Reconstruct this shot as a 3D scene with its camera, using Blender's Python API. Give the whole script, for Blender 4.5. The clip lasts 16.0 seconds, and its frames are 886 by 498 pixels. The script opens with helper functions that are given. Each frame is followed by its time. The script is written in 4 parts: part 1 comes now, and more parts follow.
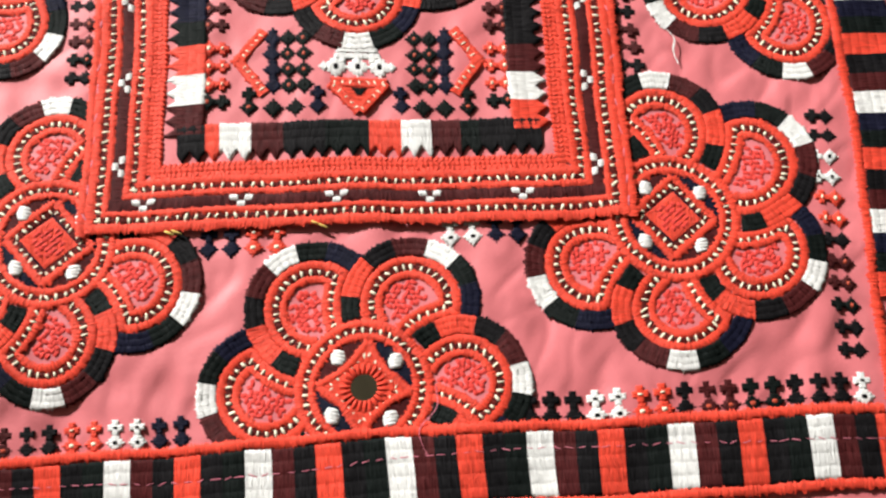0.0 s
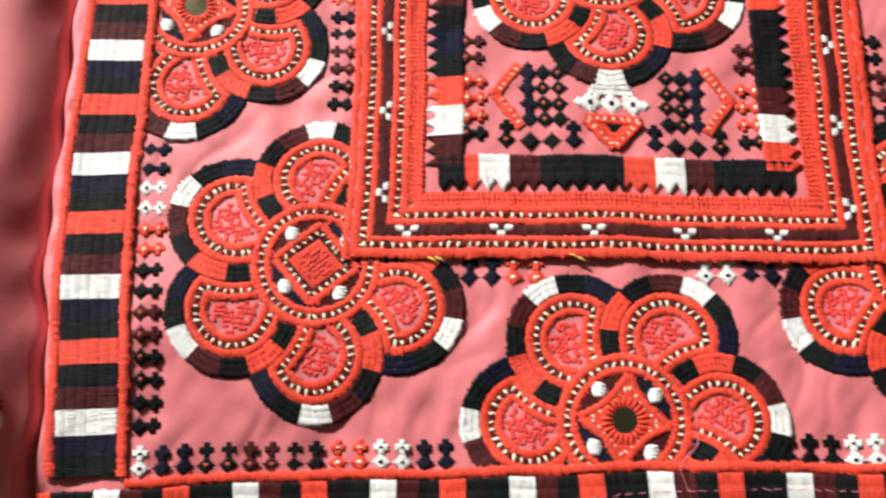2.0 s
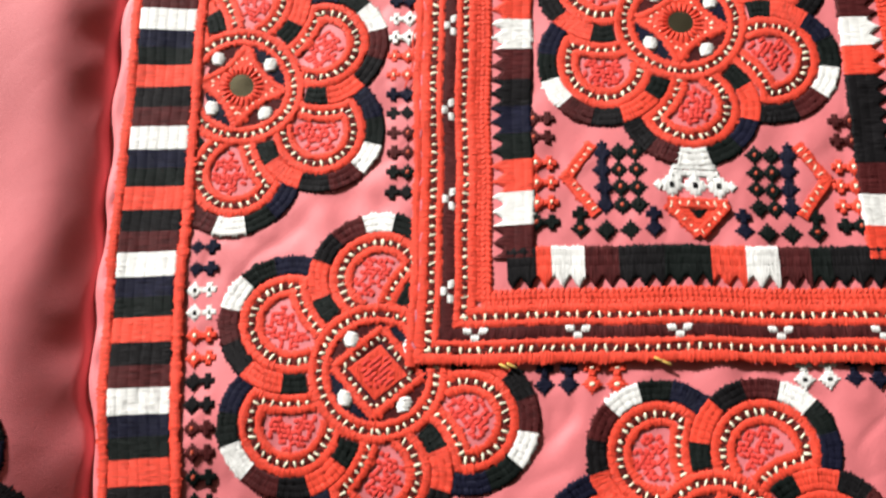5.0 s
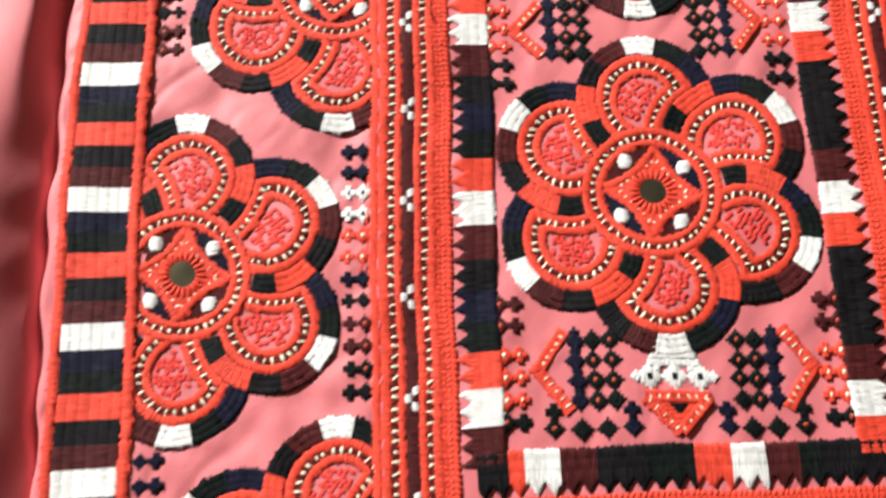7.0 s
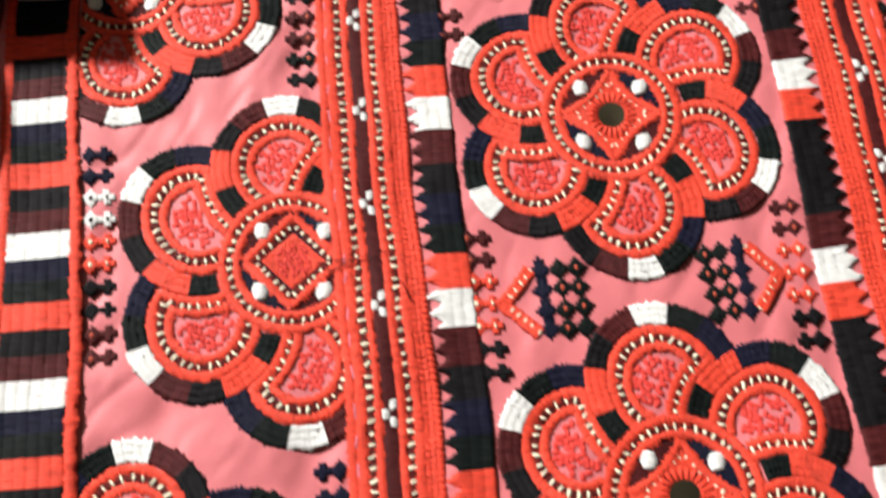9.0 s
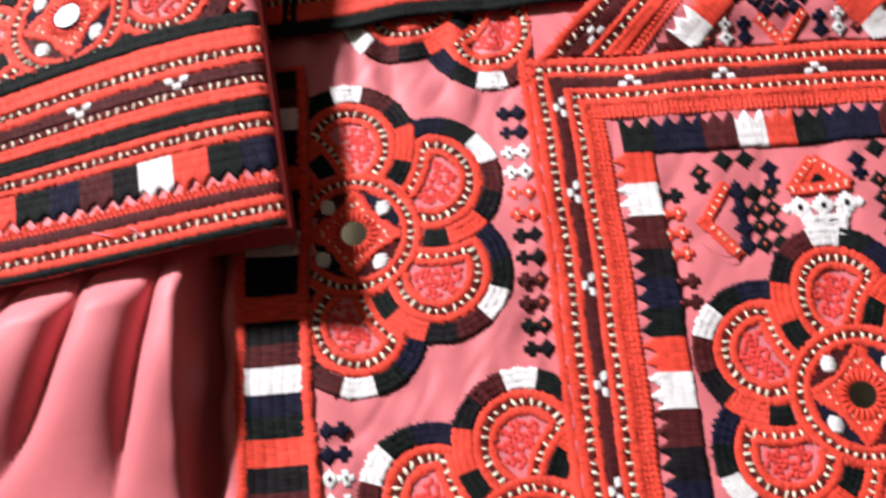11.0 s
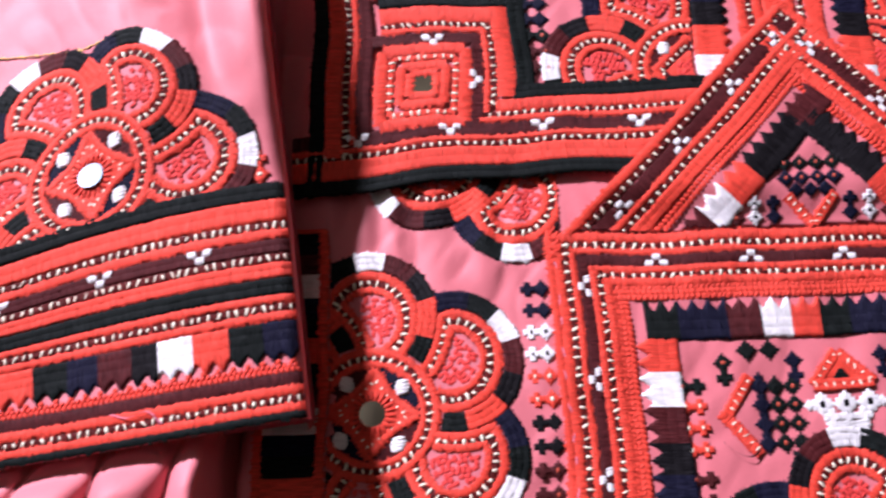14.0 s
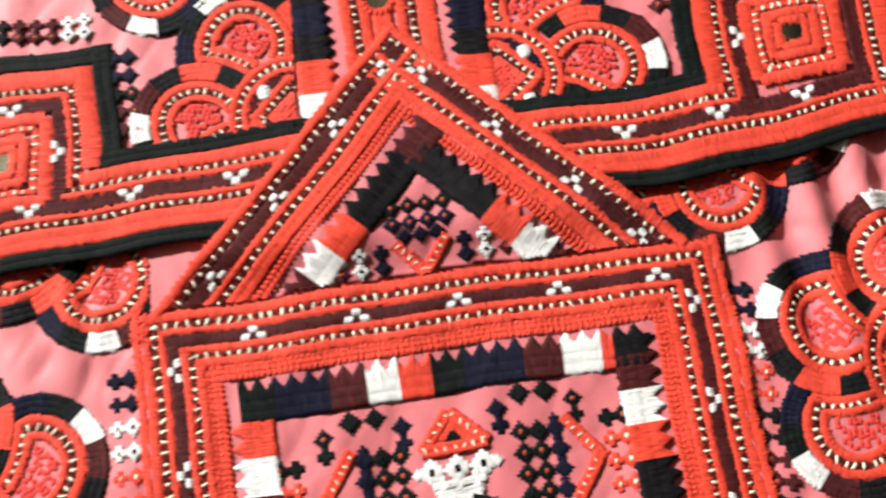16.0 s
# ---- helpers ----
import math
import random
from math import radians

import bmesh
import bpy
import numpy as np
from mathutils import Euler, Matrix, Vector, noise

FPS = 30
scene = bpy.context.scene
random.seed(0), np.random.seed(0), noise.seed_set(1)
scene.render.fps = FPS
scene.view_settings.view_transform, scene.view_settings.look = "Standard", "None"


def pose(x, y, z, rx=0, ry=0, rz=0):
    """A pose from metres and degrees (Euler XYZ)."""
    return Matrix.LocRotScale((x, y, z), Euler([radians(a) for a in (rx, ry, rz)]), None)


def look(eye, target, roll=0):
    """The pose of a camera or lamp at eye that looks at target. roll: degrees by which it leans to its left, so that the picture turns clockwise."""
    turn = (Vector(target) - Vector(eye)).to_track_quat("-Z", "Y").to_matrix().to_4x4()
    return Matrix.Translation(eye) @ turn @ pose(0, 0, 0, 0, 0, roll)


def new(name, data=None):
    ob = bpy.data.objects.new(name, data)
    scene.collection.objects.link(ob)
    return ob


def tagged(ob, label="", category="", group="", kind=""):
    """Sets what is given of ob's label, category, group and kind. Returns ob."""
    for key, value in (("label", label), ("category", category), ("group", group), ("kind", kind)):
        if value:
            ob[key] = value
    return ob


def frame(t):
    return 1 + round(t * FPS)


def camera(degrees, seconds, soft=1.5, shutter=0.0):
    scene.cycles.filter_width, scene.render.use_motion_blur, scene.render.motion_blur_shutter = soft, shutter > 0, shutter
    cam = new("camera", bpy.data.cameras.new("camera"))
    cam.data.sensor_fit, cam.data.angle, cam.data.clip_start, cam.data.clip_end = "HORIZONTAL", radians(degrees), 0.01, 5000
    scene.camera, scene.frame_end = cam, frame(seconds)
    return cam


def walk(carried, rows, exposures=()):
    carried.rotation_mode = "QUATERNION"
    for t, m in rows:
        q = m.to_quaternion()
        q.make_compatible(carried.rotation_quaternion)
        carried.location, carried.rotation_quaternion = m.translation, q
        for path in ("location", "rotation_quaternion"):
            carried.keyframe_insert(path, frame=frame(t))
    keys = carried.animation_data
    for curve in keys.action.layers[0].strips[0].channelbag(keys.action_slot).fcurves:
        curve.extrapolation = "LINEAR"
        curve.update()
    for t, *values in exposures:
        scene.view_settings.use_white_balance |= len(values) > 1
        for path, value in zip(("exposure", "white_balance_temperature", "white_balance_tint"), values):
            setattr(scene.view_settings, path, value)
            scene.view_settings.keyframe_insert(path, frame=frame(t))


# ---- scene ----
cam = camera(47.65, 16.0, soft=2.35, shutter=0.5)
PATH = [
    (0, (0.01013, 0.02998, 0.28665), (0.01257, 0.12091, 0.00078), 4.98),
    (0.5, (-0.00257, 0.01997, 0.28626), (-0.00119, 0.11804, 0.00275), 4.55),
    (1, (-0.02625, 0.01595, 0.28918), (-0.02953, 0.11369, 0.00556), 2.72),
    (1.5, (-0.04005, 0.02292, 0.29261), (-0.04668, 0.11585, 0.00745), 1.73),
    (2, (-0.05667, 0.02826, 0.29376), (-0.06597, 0.12165, 0.00882), 0.73),
    (2.5, (-0.07233, 0.03180, 0.28792), (-0.08778, 0.12299, 0.00254), -3.17),
    (3, (-0.07764, 0.03606, 0.27731), (-0.09648, 0.12269, -0.00929), -5.64),
    (3.2, (-0.07347, 0.03679, 0.27471), (-0.09557, 0.11955, -0.01280), -8.39),
    (5.3, (-0.06624, 0.07961, 0.28267), (-0.08769, 0.16424, -0.00434), -8.88),
    (5.5, (-0.06425, 0.08517, 0.28290), (-0.08615, 0.16837, -0.00450), -9.67),
    (6, (-0.06741, 0.09511, 0.28194), (-0.08674, 0.18037, -0.00504), -8.34),
    (6.5, (-0.08117, 0.12662, 0.28672), (-0.08880, 0.19866, -0.00440), -2.15),
    (7, (-0.07520, 0.13335, 0.27728), (-0.08410, 0.21541, -0.01114), -2.75),
    (7.5, (-0.06068, 0.15737, 0.26615), (-0.06585, 0.24462, -0.02084), -3.87),
    (8, (-0.06377, 0.17331, 0.25421), (-0.06230, 0.26441, -0.03162), -0.69),
    (8.5, (-0.07406, 0.18855, 0.25176), (-0.06702, 0.28332, -0.03279), 2.84),
    (9, (-0.08916, 0.21046, 0.25425), (-0.08145, 0.30877, -0.02908), 3.26),
    (9.5, (-0.10308, 0.23736, 0.25578), (-0.09703, 0.33376, -0.02824), 2.55),
    (10, (-0.11311, 0.24943, 0.24862), (-0.10934, 0.35485, -0.03223), 0.96),
    (10.2, (-0.11866, 0.25260, 0.25061), (-0.11583, 0.36237, -0.02857), 0.45),
    (12.3, (-0.20125, 0.30762, 0.28767), (-0.20057, 0.41582, 0.00786), 3.22),
    (12.5, (-0.20471, 0.30807, 0.28753), (-0.20682, 0.41669, 0.00789), 2.10),
    (13, (-0.19901, 0.31365, 0.28548), (-0.20361, 0.41948, 0.00481), 1.29),
    (13.5, (-0.17722, 0.32297, 0.28450), (-0.17935, 0.42803, 0.00351), 2.34),
    (14, (-0.15752, 0.33078, 0.28544), (-0.15502, 0.43413, 0.00382), 3.88),
    (14.5, (-0.13812, 0.33871, 0.28672), (-0.13233, 0.44115, 0.00481), 4.33),
    (15, (-0.11605, 0.34420, 0.28717), (-0.10480, 0.44627, 0.00529), 5.70),
    (15.5, (-0.07346, 0.35893, 0.28494), (-0.06593, 0.45509, 0.00087), 1.97),
    (16, (-0.04267, 0.36844, 0.27462), (-0.03585, 0.45903, -0.01129), 0.02),
]
EXPOSURES = [(0.0, 0.28, 6500, 10), (10.2, 0.12, 6500, 10), (12.3, -0.02, 5700, 42), (13.6, -0.02, 5600, 42), (14.5, 0.0, 6250, 18), (15.0, -0.05, 6500, 10), (15.5, 0.05, 6500, 10), (16.0, 0.1, 6500, 10)]
walk(cam, [(t, look(e, g, r)) for t, e, g, r in PATH], EXPOSURES)

# ---- light: one unseen lamp, placed to match the shadows, a plain room ----
world = bpy.data.worlds.new("room_air")
world.use_nodes = True
world.node_tree.nodes["Background"].inputs[0].default_value = (1.0, 0.86, 0.7, 1)
world.node_tree.nodes["Background"].inputs[1].default_value = 0.006
scene.world = world
lamp_data = bpy.data.lights.new("unseen_lamp", "POINT")
lamp_data.shadow_soft_size, lamp_data.energy, lamp_data.color = 0.12, 720, (1.0, 0.98, 0.94)
lamp = new("unseen_lamp", lamp_data)
lamp.matrix_world = look((-1.85, 1.95, 1.42), (-0.1, 0.25, 0))

rng = np.random.default_rng(7)


# ---- materials ----
def nodes_of(name):
    m = bpy.data.materials.new(name)
    m.use_nodes = True
    return m, m.node_tree, m.node_tree.nodes["Principled BSDF"]


def uv_noise(tree, sx, sy, scale, detail=3.0):
    """Noise stretched over the stitch coordinates (millimetres)."""
    uv = tree.nodes.new("ShaderNodeUVMap")
    mp = tree.nodes.new("ShaderNodeMapping")
    mp.inputs["Scale"].default_value = (sx, sy, 1)
    n = tree.nodes.new("ShaderNodeTexNoise")
    n.inputs["Scale"].default_value, n.inputs["Detail"].default_value = scale, detail
    tree.links.new(uv.outputs[0], mp.inputs[0])
    tree.links.new(mp.outputs[0], n.inputs["Vector"])
    return n


def thread(name, col, vary=0.35, rough=0.55, bump=0.8, sheen=0.25, gloss=0.3):
    """Cotton embroidery floss: strands run across the row."""
    m, tree, b = nodes_of(name)
    strands = uv_noise(tree, 3.0, 0.16, 1.0, 2.0)
    tone = uv_noise(tree, 0.25, 0.25, 1.0)
    mix = tree.nodes.new("ShaderNodeMix")
    mix.data_type = "RGBA"
    dark = [c * (1 - vary) for c in col]
    light = [min(1, c * (1 + 0.5 * vary) + 0.006) for c in col]
    mix.inputs["A"].default_value, mix.inputs["B"].default_value = (*dark, 1), (*light, 1)
    add = tree.nodes.new("ShaderNodeMath")
    add.operation = "MULTIPLY_ADD"
    add.inputs[1].default_value = 0.6
    tree.links.new(tone.outputs["Fac"], add.inputs[0])
    off = tree.nodes.new("ShaderNodeMath")
    off.operation = "MULTIPLY_ADD"
    off.inputs[1].default_value, off.inputs[2].default_value = 3.4, -1.5
    tree.links.new(strands.outputs["Fac"], off.inputs[0])
    tree.links.new(off.outputs[0], add.inputs[2])
    tree.links.new(add.outputs[0], mix.inputs["Factor"])
    tree.links.new(mix.outputs["Result"], b.inputs["Base Color"])
    bm_ = tree.nodes.new("ShaderNodeBump")
    bm_.inputs["Strength"].default_value, bm_.inputs["Distance"].default_value = bump, 0.0005
    tree.links.new(strands.outputs["Fac"], bm_.inputs["Height"])
    tree.links.new(bm_.outputs[0], b.inputs["Normal"])
    b.inputs["Roughness"].default_value = rough
    b.inputs["Sheen Weight"].default_value = sheen
    b.inputs["Specular IOR Level"].default_value = gloss
    return m


def cloth(name, col, weave=3.0, bump=0.25):
    m, tree, b = nodes_of(name)
    a = uv_noise(tree, weave, 0.25 * weave, 1.0, 2.0)
    c = uv_noise(tree, 0.25 * weave, weave, 1.0, 2.0)
    broad = uv_noise(tree, 0.03, 0.03, 1.0, 4.0)
    s = tree.nodes.new("ShaderNodeMath")
    tree.links.new(a.outputs["Fac"], s.inputs[0])
    tree.links.new(c.outputs["Fac"], s.inputs[1])
    ramp = tree.nodes.new("ShaderNodeMath")
    ramp.operation = "MULTIPLY_ADD"
    ramp.inputs[1].default_value = 0.3
    tree.links.new(s.outputs[0], ramp.inputs[0])
    tree.links.new(broad.outputs["Fac"], ramp.inputs[2])
    mix = tree.nodes.new("ShaderNodeMix")
    mix.data_type = "RGBA"
    mix.inputs["A"].default_value = (*[v * 0.82 for v in col], 1)
    mix.inputs["B"].default_value = (*[min(1, v * 1.12) for v in col], 1)
    tree.links.new(ramp.outputs[0], mix.inputs["Factor"])
    tree.links.new(mix.outputs["Result"], b.inputs["Base Color"])
    bm_ = tree.nodes.new("ShaderNodeBump")
    bm_.inputs["Strength"].default_value, bm_.inputs["Distance"].default_value = bump, 0.00025
    tree.links.new(s.outputs[0], bm_.inputs["Height"])
    tree.links.new(bm_.outputs[0], b.inputs["Normal"])
    b.inputs["Roughness"].default_value = 0.6
    b.inputs["Sheen Weight"].default_value = 0.12
    return m


RED = thread("red_floss", (0.84, 0.064, 0.031), 0.32, 0.6, 1.0, 0.03, 0.22)
BLACK = thread("black_floss", (0.0062, 0.0054, 0.0066), 0.5, 0.6, 0.9, 0.0, 0.07)
GREEN = thread("dark_green_floss", (0.004, 0.0072, 0.0062), 0.5, 0.6, 0.9, 0.0, 0.07)
NAVY = thread("navy_floss", (0.0068, 0.0072, 0.023), 0.5, 0.6, 0.9, 0.0, 0.07)
MAROON = thread("maroon_floss", (0.074, 0.0098, 0.0105), 0.5, 0.6, 0.9, 0.0, 0.1)
WHITE = thread("white_floss", (0.85, 0.85, 0.83), 0.2, 0.55, 1.0, 0.1)
CREAM = thread("cream_floss", (0.93, 0.85, 0.64), 0.2, 0.55, 0.5, 0.05)
ORANGE = thread("orange_floss", (0.52, 0.06, 0.02), 0.3)
GOLD = thread("yellow_thread", (0.93, 0.60, 0.13), 0.3)
DARKBASE = thread("dark_brown_floss", (0.10, 0.010, 0.008), 0.5, 0.65, 0.7, 0.0, 0.09)
ROSE = thread("rose_red_floss", (0.80, 0.058, 0.045), 0.35, 0.65, 1.0, 0.03, 0.2)
PINKTHREAD = thread("pink_thread", (0.75, 0.20, 0.28), 0.3)
PINK = cloth("pink_cotton", (0.62, 0.153, 0.169))
LINING = cloth("pink_cotton_lining", (0.62, 0.13, 0.18))

MIRROR, tree_, b_ = nodes_of("mirror_glass")
b_.inputs["Metallic"].default_value, b_.inputs["Roughness"].default_value = 1.0, 0.09
b_.inputs["Base Color"].default_value = (0.50, 0.47, 0.37, 1)
n_ = tree_.nodes.new("ShaderNodeTexNoise")
n_.inputs["Scale"].default_value = 900
bp_ = tree_.nodes.new("ShaderNodeBump")
bp_.inputs["Strength"].default_value, bp_.inputs["Distance"].default_value = 0.08, 0.0002
tree_.links.new(n_.outputs["Fac"], bp_.inputs["Height"])
tree_.links.new(bp_.outputs[0], b_.inputs["Normal"])

# bluish tint and roughness stand in for a bright reflection in the sleeve's mirror
GLARE, tree_, b_ = nodes_of("glare_mirror_glass")
b_.inputs["Metallic"].default_value, b_.inputs["Roughness"].default_value = 1.0, 0.55
b_.inputs["Base Color"].default_value = (0.17, 0.21, 0.24, 1)

CARPET, tree_, b_ = nodes_of("brown_carpet")
n_ = tree_.nodes.new("ShaderNodeTexNoise")
n_.inputs["Scale"].default_value, n_.inputs["Detail"].default_value = 160, 6
r_ = tree_.nodes.new("ShaderNodeValToRGB")
r_.color_ramp.elements[0].position, r_.color_ramp.elements[0].color = 0.52, (0.045, 0.022, 0.018, 1)
r_.color_ramp.elements[1].position, r_.color_ramp.elements[1].color = 0.64, (0.42, 0.36, 0.28, 1)
g_ = tree_.nodes.new("ShaderNodeTexCoord")
tree_.links.new(g_.outputs["Object"], n_.inputs["Vector"])
tree_.links.new(n_.outputs["Fac"], r_.inputs[0])
tree_.links.new(r_.outputs[0], b_.inputs["Base Color"])
bp_ = tree_.nodes.new("ShaderNodeBump")
bp_.inputs["Distance"].default_value = 0.002
tree_.links.new(n_.outputs["Fac"], bp_.inputs["Height"])
tree_.links.new(bp_.outputs[0], b_.inputs["Normal"])
b_.inputs["Roughness"].default_value = 0.95

PLASTER, tree_, b_ = nodes_of("wall_plaster")
n_ = tree_.nodes.new("ShaderNodeTexNoise")
n_.inputs["Scale"].default_value, n_.inputs["Detail"].default_value = 14, 8
r_ = tree_.nodes.new("ShaderNodeValToRGB")
r_.color_ramp.elements[0].color, r_.color_ramp.elements[1].color = (0.045, 0.04, 0.028, 1), (0.06, 0.053, 0.037, 1)
tree_.links.new(n_.outputs["Fac"], r_.inputs[0])
tree_.links.new(r_.outputs[0], b_.inputs["Base Color"])
b_.inputs["Roughness"].default_value = 0.9


# ---- sheets of cloth: a flat pattern in millimetres, laid into the room ----
def bump_of(x, lo, hi):
    t = np.clip((x - lo) / (hi - lo), 0, 1)
    return t * t * (3 - 2 * t)


def relief(x, y):
    """Soft undulation and puckers of the lying cloth."""
    h = 0.6 * np.sin(x / 33 + 1.2 * np.sin(y / 51)) * np.sin(y / 41 + 0.6)
    h = h + 0.55 * np.sin(x / 7.5 + 2.2 * np.sin(y / 27)) * np.sin(y / 17 + 1.3 * np.sin(x / 19))
    c = np.sin(x / 4.1 + 1.9 * np.sin(y / 23 + 0.7) + 0.8 * np.sin(y / 9)) * np.sin(y / 21 + 1.7 * np.sin(x / 13))
    h = h + 0.3 * np.sign(c) * np.abs(c) ** 1.6
    h = h + 0.10 * np.sin(x / 2.1 + 1.6 * np.sin(y / 6.0)) * np.sin(y / 5.1 + 1.5 * np.sin(x / 6))
    return h


def waves(seed, lo, hi, count, lean):
    """Random ripples with crests mostly along y; wavelengths in millimetres."""
    r = np.random.default_rng(seed)
    k = 2 * np.pi / np.exp(r.uniform(math.log(lo), math.log(hi), count))
    a, p = r.normal(0, lean, count), r.uniform(0, 6.28, count)
    return [(q * math.cos(b), q * math.sin(b), c) for q, b, c in zip(k, a, p)]


WAVES = (waves(3, 11, 30, 14, 0.75), waves(5, 16, 60, 12, 0.9), waves(8, 3.5, 8, 14, 0.9))


def ripple(group, x, y):
    return sum(np.sin(a * x + b * y + c) for a, b, c in group) / math.sqrt(len(group))


def pucker(x, y):
    """Small creases of the ground cloth alone, all sinking below the stitches."""
    a, b, c = (ripple(g, x, y) for g in WAVES)
    return np.minimum(0.05, 0.36 * a - 0.36 * np.exp(-(b / 0.38) ** 2) + 0.05 * c * np.clip(b, 0, 1) - 0.26)


def under_flowers(x, y, spots):
    """1 on free cloth, 0 where a flower holds the cloth flat."""
    free = np.ones_like(x)
    for cx, cy, r in spots:
        free = np.minimum(free, bump_of(np.hypot(x - cx, y - cy), r * 0.86, r * 1.06))
    return free


def wavy(x, y, k=1.0):
    """Rows never run ruler straight on worked cloth."""
    return (x + k * (0.55 * np.sin(y / 17 + x / 60) + 0.25 * np.sin(y / 6.1 + x / 31)),
            y + k * (0.55 * np.sin(x / 19 + y / 47) + 0.25 * np.sin(x / 6.7 + y / 37)))


def bowed(x, y):
    """The pocket's free side is drawn in a little halfway up."""
    return x - 2.7 * np.sin(np.pi * np.clip((y - 165) / 255, 0, 1)) * bump_of(x, -15, 20)


def fold_x(y):
    """Where the skirt's side edge turns down."""
    return np.interp(y, (0, 46, 85, 120, 158, 197, 266, 330, 440), (-175, -180, -185, -191, -195.5, -200, -205.5, -208.5, -213)) + 1.8 - 0.6 * np.sin(y / 14)


def lay_skirt(lift):
    def f(x, y):
        z = relief(x, y) + lift
        # the hem corner sags, tilted away from the lamp to put shade there
        z = z - 8.5 * (1 - bump_of(y, 25, 105)) * (1 - bump_of(x, -110, -10))
        # gathers beside the pocket's head
        g = bump_of(x, 45, 62) * bump_of(y, 385, 440)
        z = z + 1.6 * g * np.sin(x / 2.6 + y / 40)
        g = (1 - bump_of(x, -135, -122)) * bump_of(y, 418, 452)
        z = z + 0.7 * g * np.sin(x / 1.9 + y / 30 + np.sin(x / 7))
        z = z - 12 * bump_of(-(x - fold_x(y)) + 0.7 * np.sin(y / 4.5), -1.5, 4)
        x, y = wavy(x, y, 0.8)
        return bowed(x, y), y, z
    return f


def lay_left(lift):
    def f(x, y):
        d = fold_x(y) - x
        high = bump_of(y, 230, 290)
        hem = 1 - bump_of(y, 45, 160)
        # a bank that leans towards the seam, longer near the hem, under a gently sloping top
        run, steep, gentle = 13.5 + 10 * hem + 1.2 * np.sin(y / 15), 0.93 + 0.05 * np.sin(y / 21), 0.17 + 0.15 * hem + 0.03 * np.sin(y / 37 + d / 25)
        near_bank = run - 2.6 * np.log1p(np.exp(np.clip((run - d) / 2.6, -30, 30)))
        bank = -9.5 + 5.5 * bump_of(d + 0.8 * np.sin(y / 4.3) + 0.5 * np.sin(y / 9.7), -1, 3.0) + gentle * np.clip(d, 0, 75) + (steep - gentle) * np.clip(near_bank, -1, None)
        heap = -11 + (18.5 - 4 * high) * bump_of(d, 0.5, 13 - 4 * high - 3 * bump_of(y, 320, 345))
        z = heap * high + bank * (1 - high)
        z = z + (3.5 - 8.5 * high) * bump_of(d, 24, 110) + 0.5 * np.sin(y / 5 + 2 * np.sin(y / 17)) * np.exp(-((d - 6) / 5.0) ** 2)
        g = bump_of(y, 295, 350) * bump_of(d, 0, 10) * (1 - bump_of(y - 0.2 * (x + 190), 371, 388))
        q = np.clip((-222 - x) / 60, 0, 1.3)
        lean = 0.1 + 0.2 * q + 0.55 * q * q
        ph = (x - lean * (y - 348) + 3 * np.sin(x / 19)) / 25 * 2 * np.pi
        ph = ph + 0.45 * np.sin(ph) + 0.5 * np.sin(y / 23 + x / 31)
        g = g * bump_of(d, 3, 11.5)
        z = z + 9 * g + g * (0.8 + 0.25 * np.sin(x / 21 + 0.7)) * (8.5 * np.abs(np.sin(ph / 2)) ** 0.75 - 4.0)
        z = z + 1.4 * np.sin(x / 13 + y / 90) * np.sin(y / 60) * (1 - g)
        # nothing stands higher than the cuff that lies on it
        under = 15 + 0.09 * (x + 190)
        near = bump_of(y - 0.2 * (x + 190), 366, 378)
        z = z * (1 - near) + np.minimum(z, under) * near
        return x, y, z + lift
    return f


def lay_sleeve(lift):
    def f(u, v):
        x = -190 - 0.981 * u - 0.185 * v
        y = 379.6 - 0.193 * u + 0.983 * v
        wave = 1.7 * np.sin(u / 15.5 + 0.5) * (0.4 + 0.6 * bump_of(v, 0, 40))
        y = y + (1.5 - 7.5 * np.exp(-((u - 97) / 30) ** 2)) * bump_of(v, 8, 62) * (1 - 0.6 * bump_of(v, 80, 130))
        z = 19.3 - 0.09 * u + wave - 9 * (1 - np.sqrt(np.clip(1 - ((3 - np.minimum(u, 3)) / 6) ** 2, 0, 1)))
        z = z + 8 * bump_of(v, 66, 115) * (1 - bump_of(u, 20, 75))
        z = z + (2.0 + 1.6 * bump_of(v, 100, 125)) * np.sin(u / 8.5 + v / 60 + np.sin(v / 31) + 1.1 * np.sin(u / 23)) * bump_of(v, 66, 100)
        z = z - 8 * np.exp(-((u - 107 + 0.22 * (v - 105)) / 6.5) ** 2) * bump_of(v, 74, 98)
        z = z - 2.5 * np.exp(-((u - 14 - 0.1 * (v - 90)) / 5) ** 2) * bump_of(v, 86, 115)
        return x, y, z + lift
    return f


def lay_flat(lift):
    def f(x, y):
        z = 0.8 * relief(x, y) + lift
        x, y = wavy(x, y, 1.6)
        return x, y, z
    return f


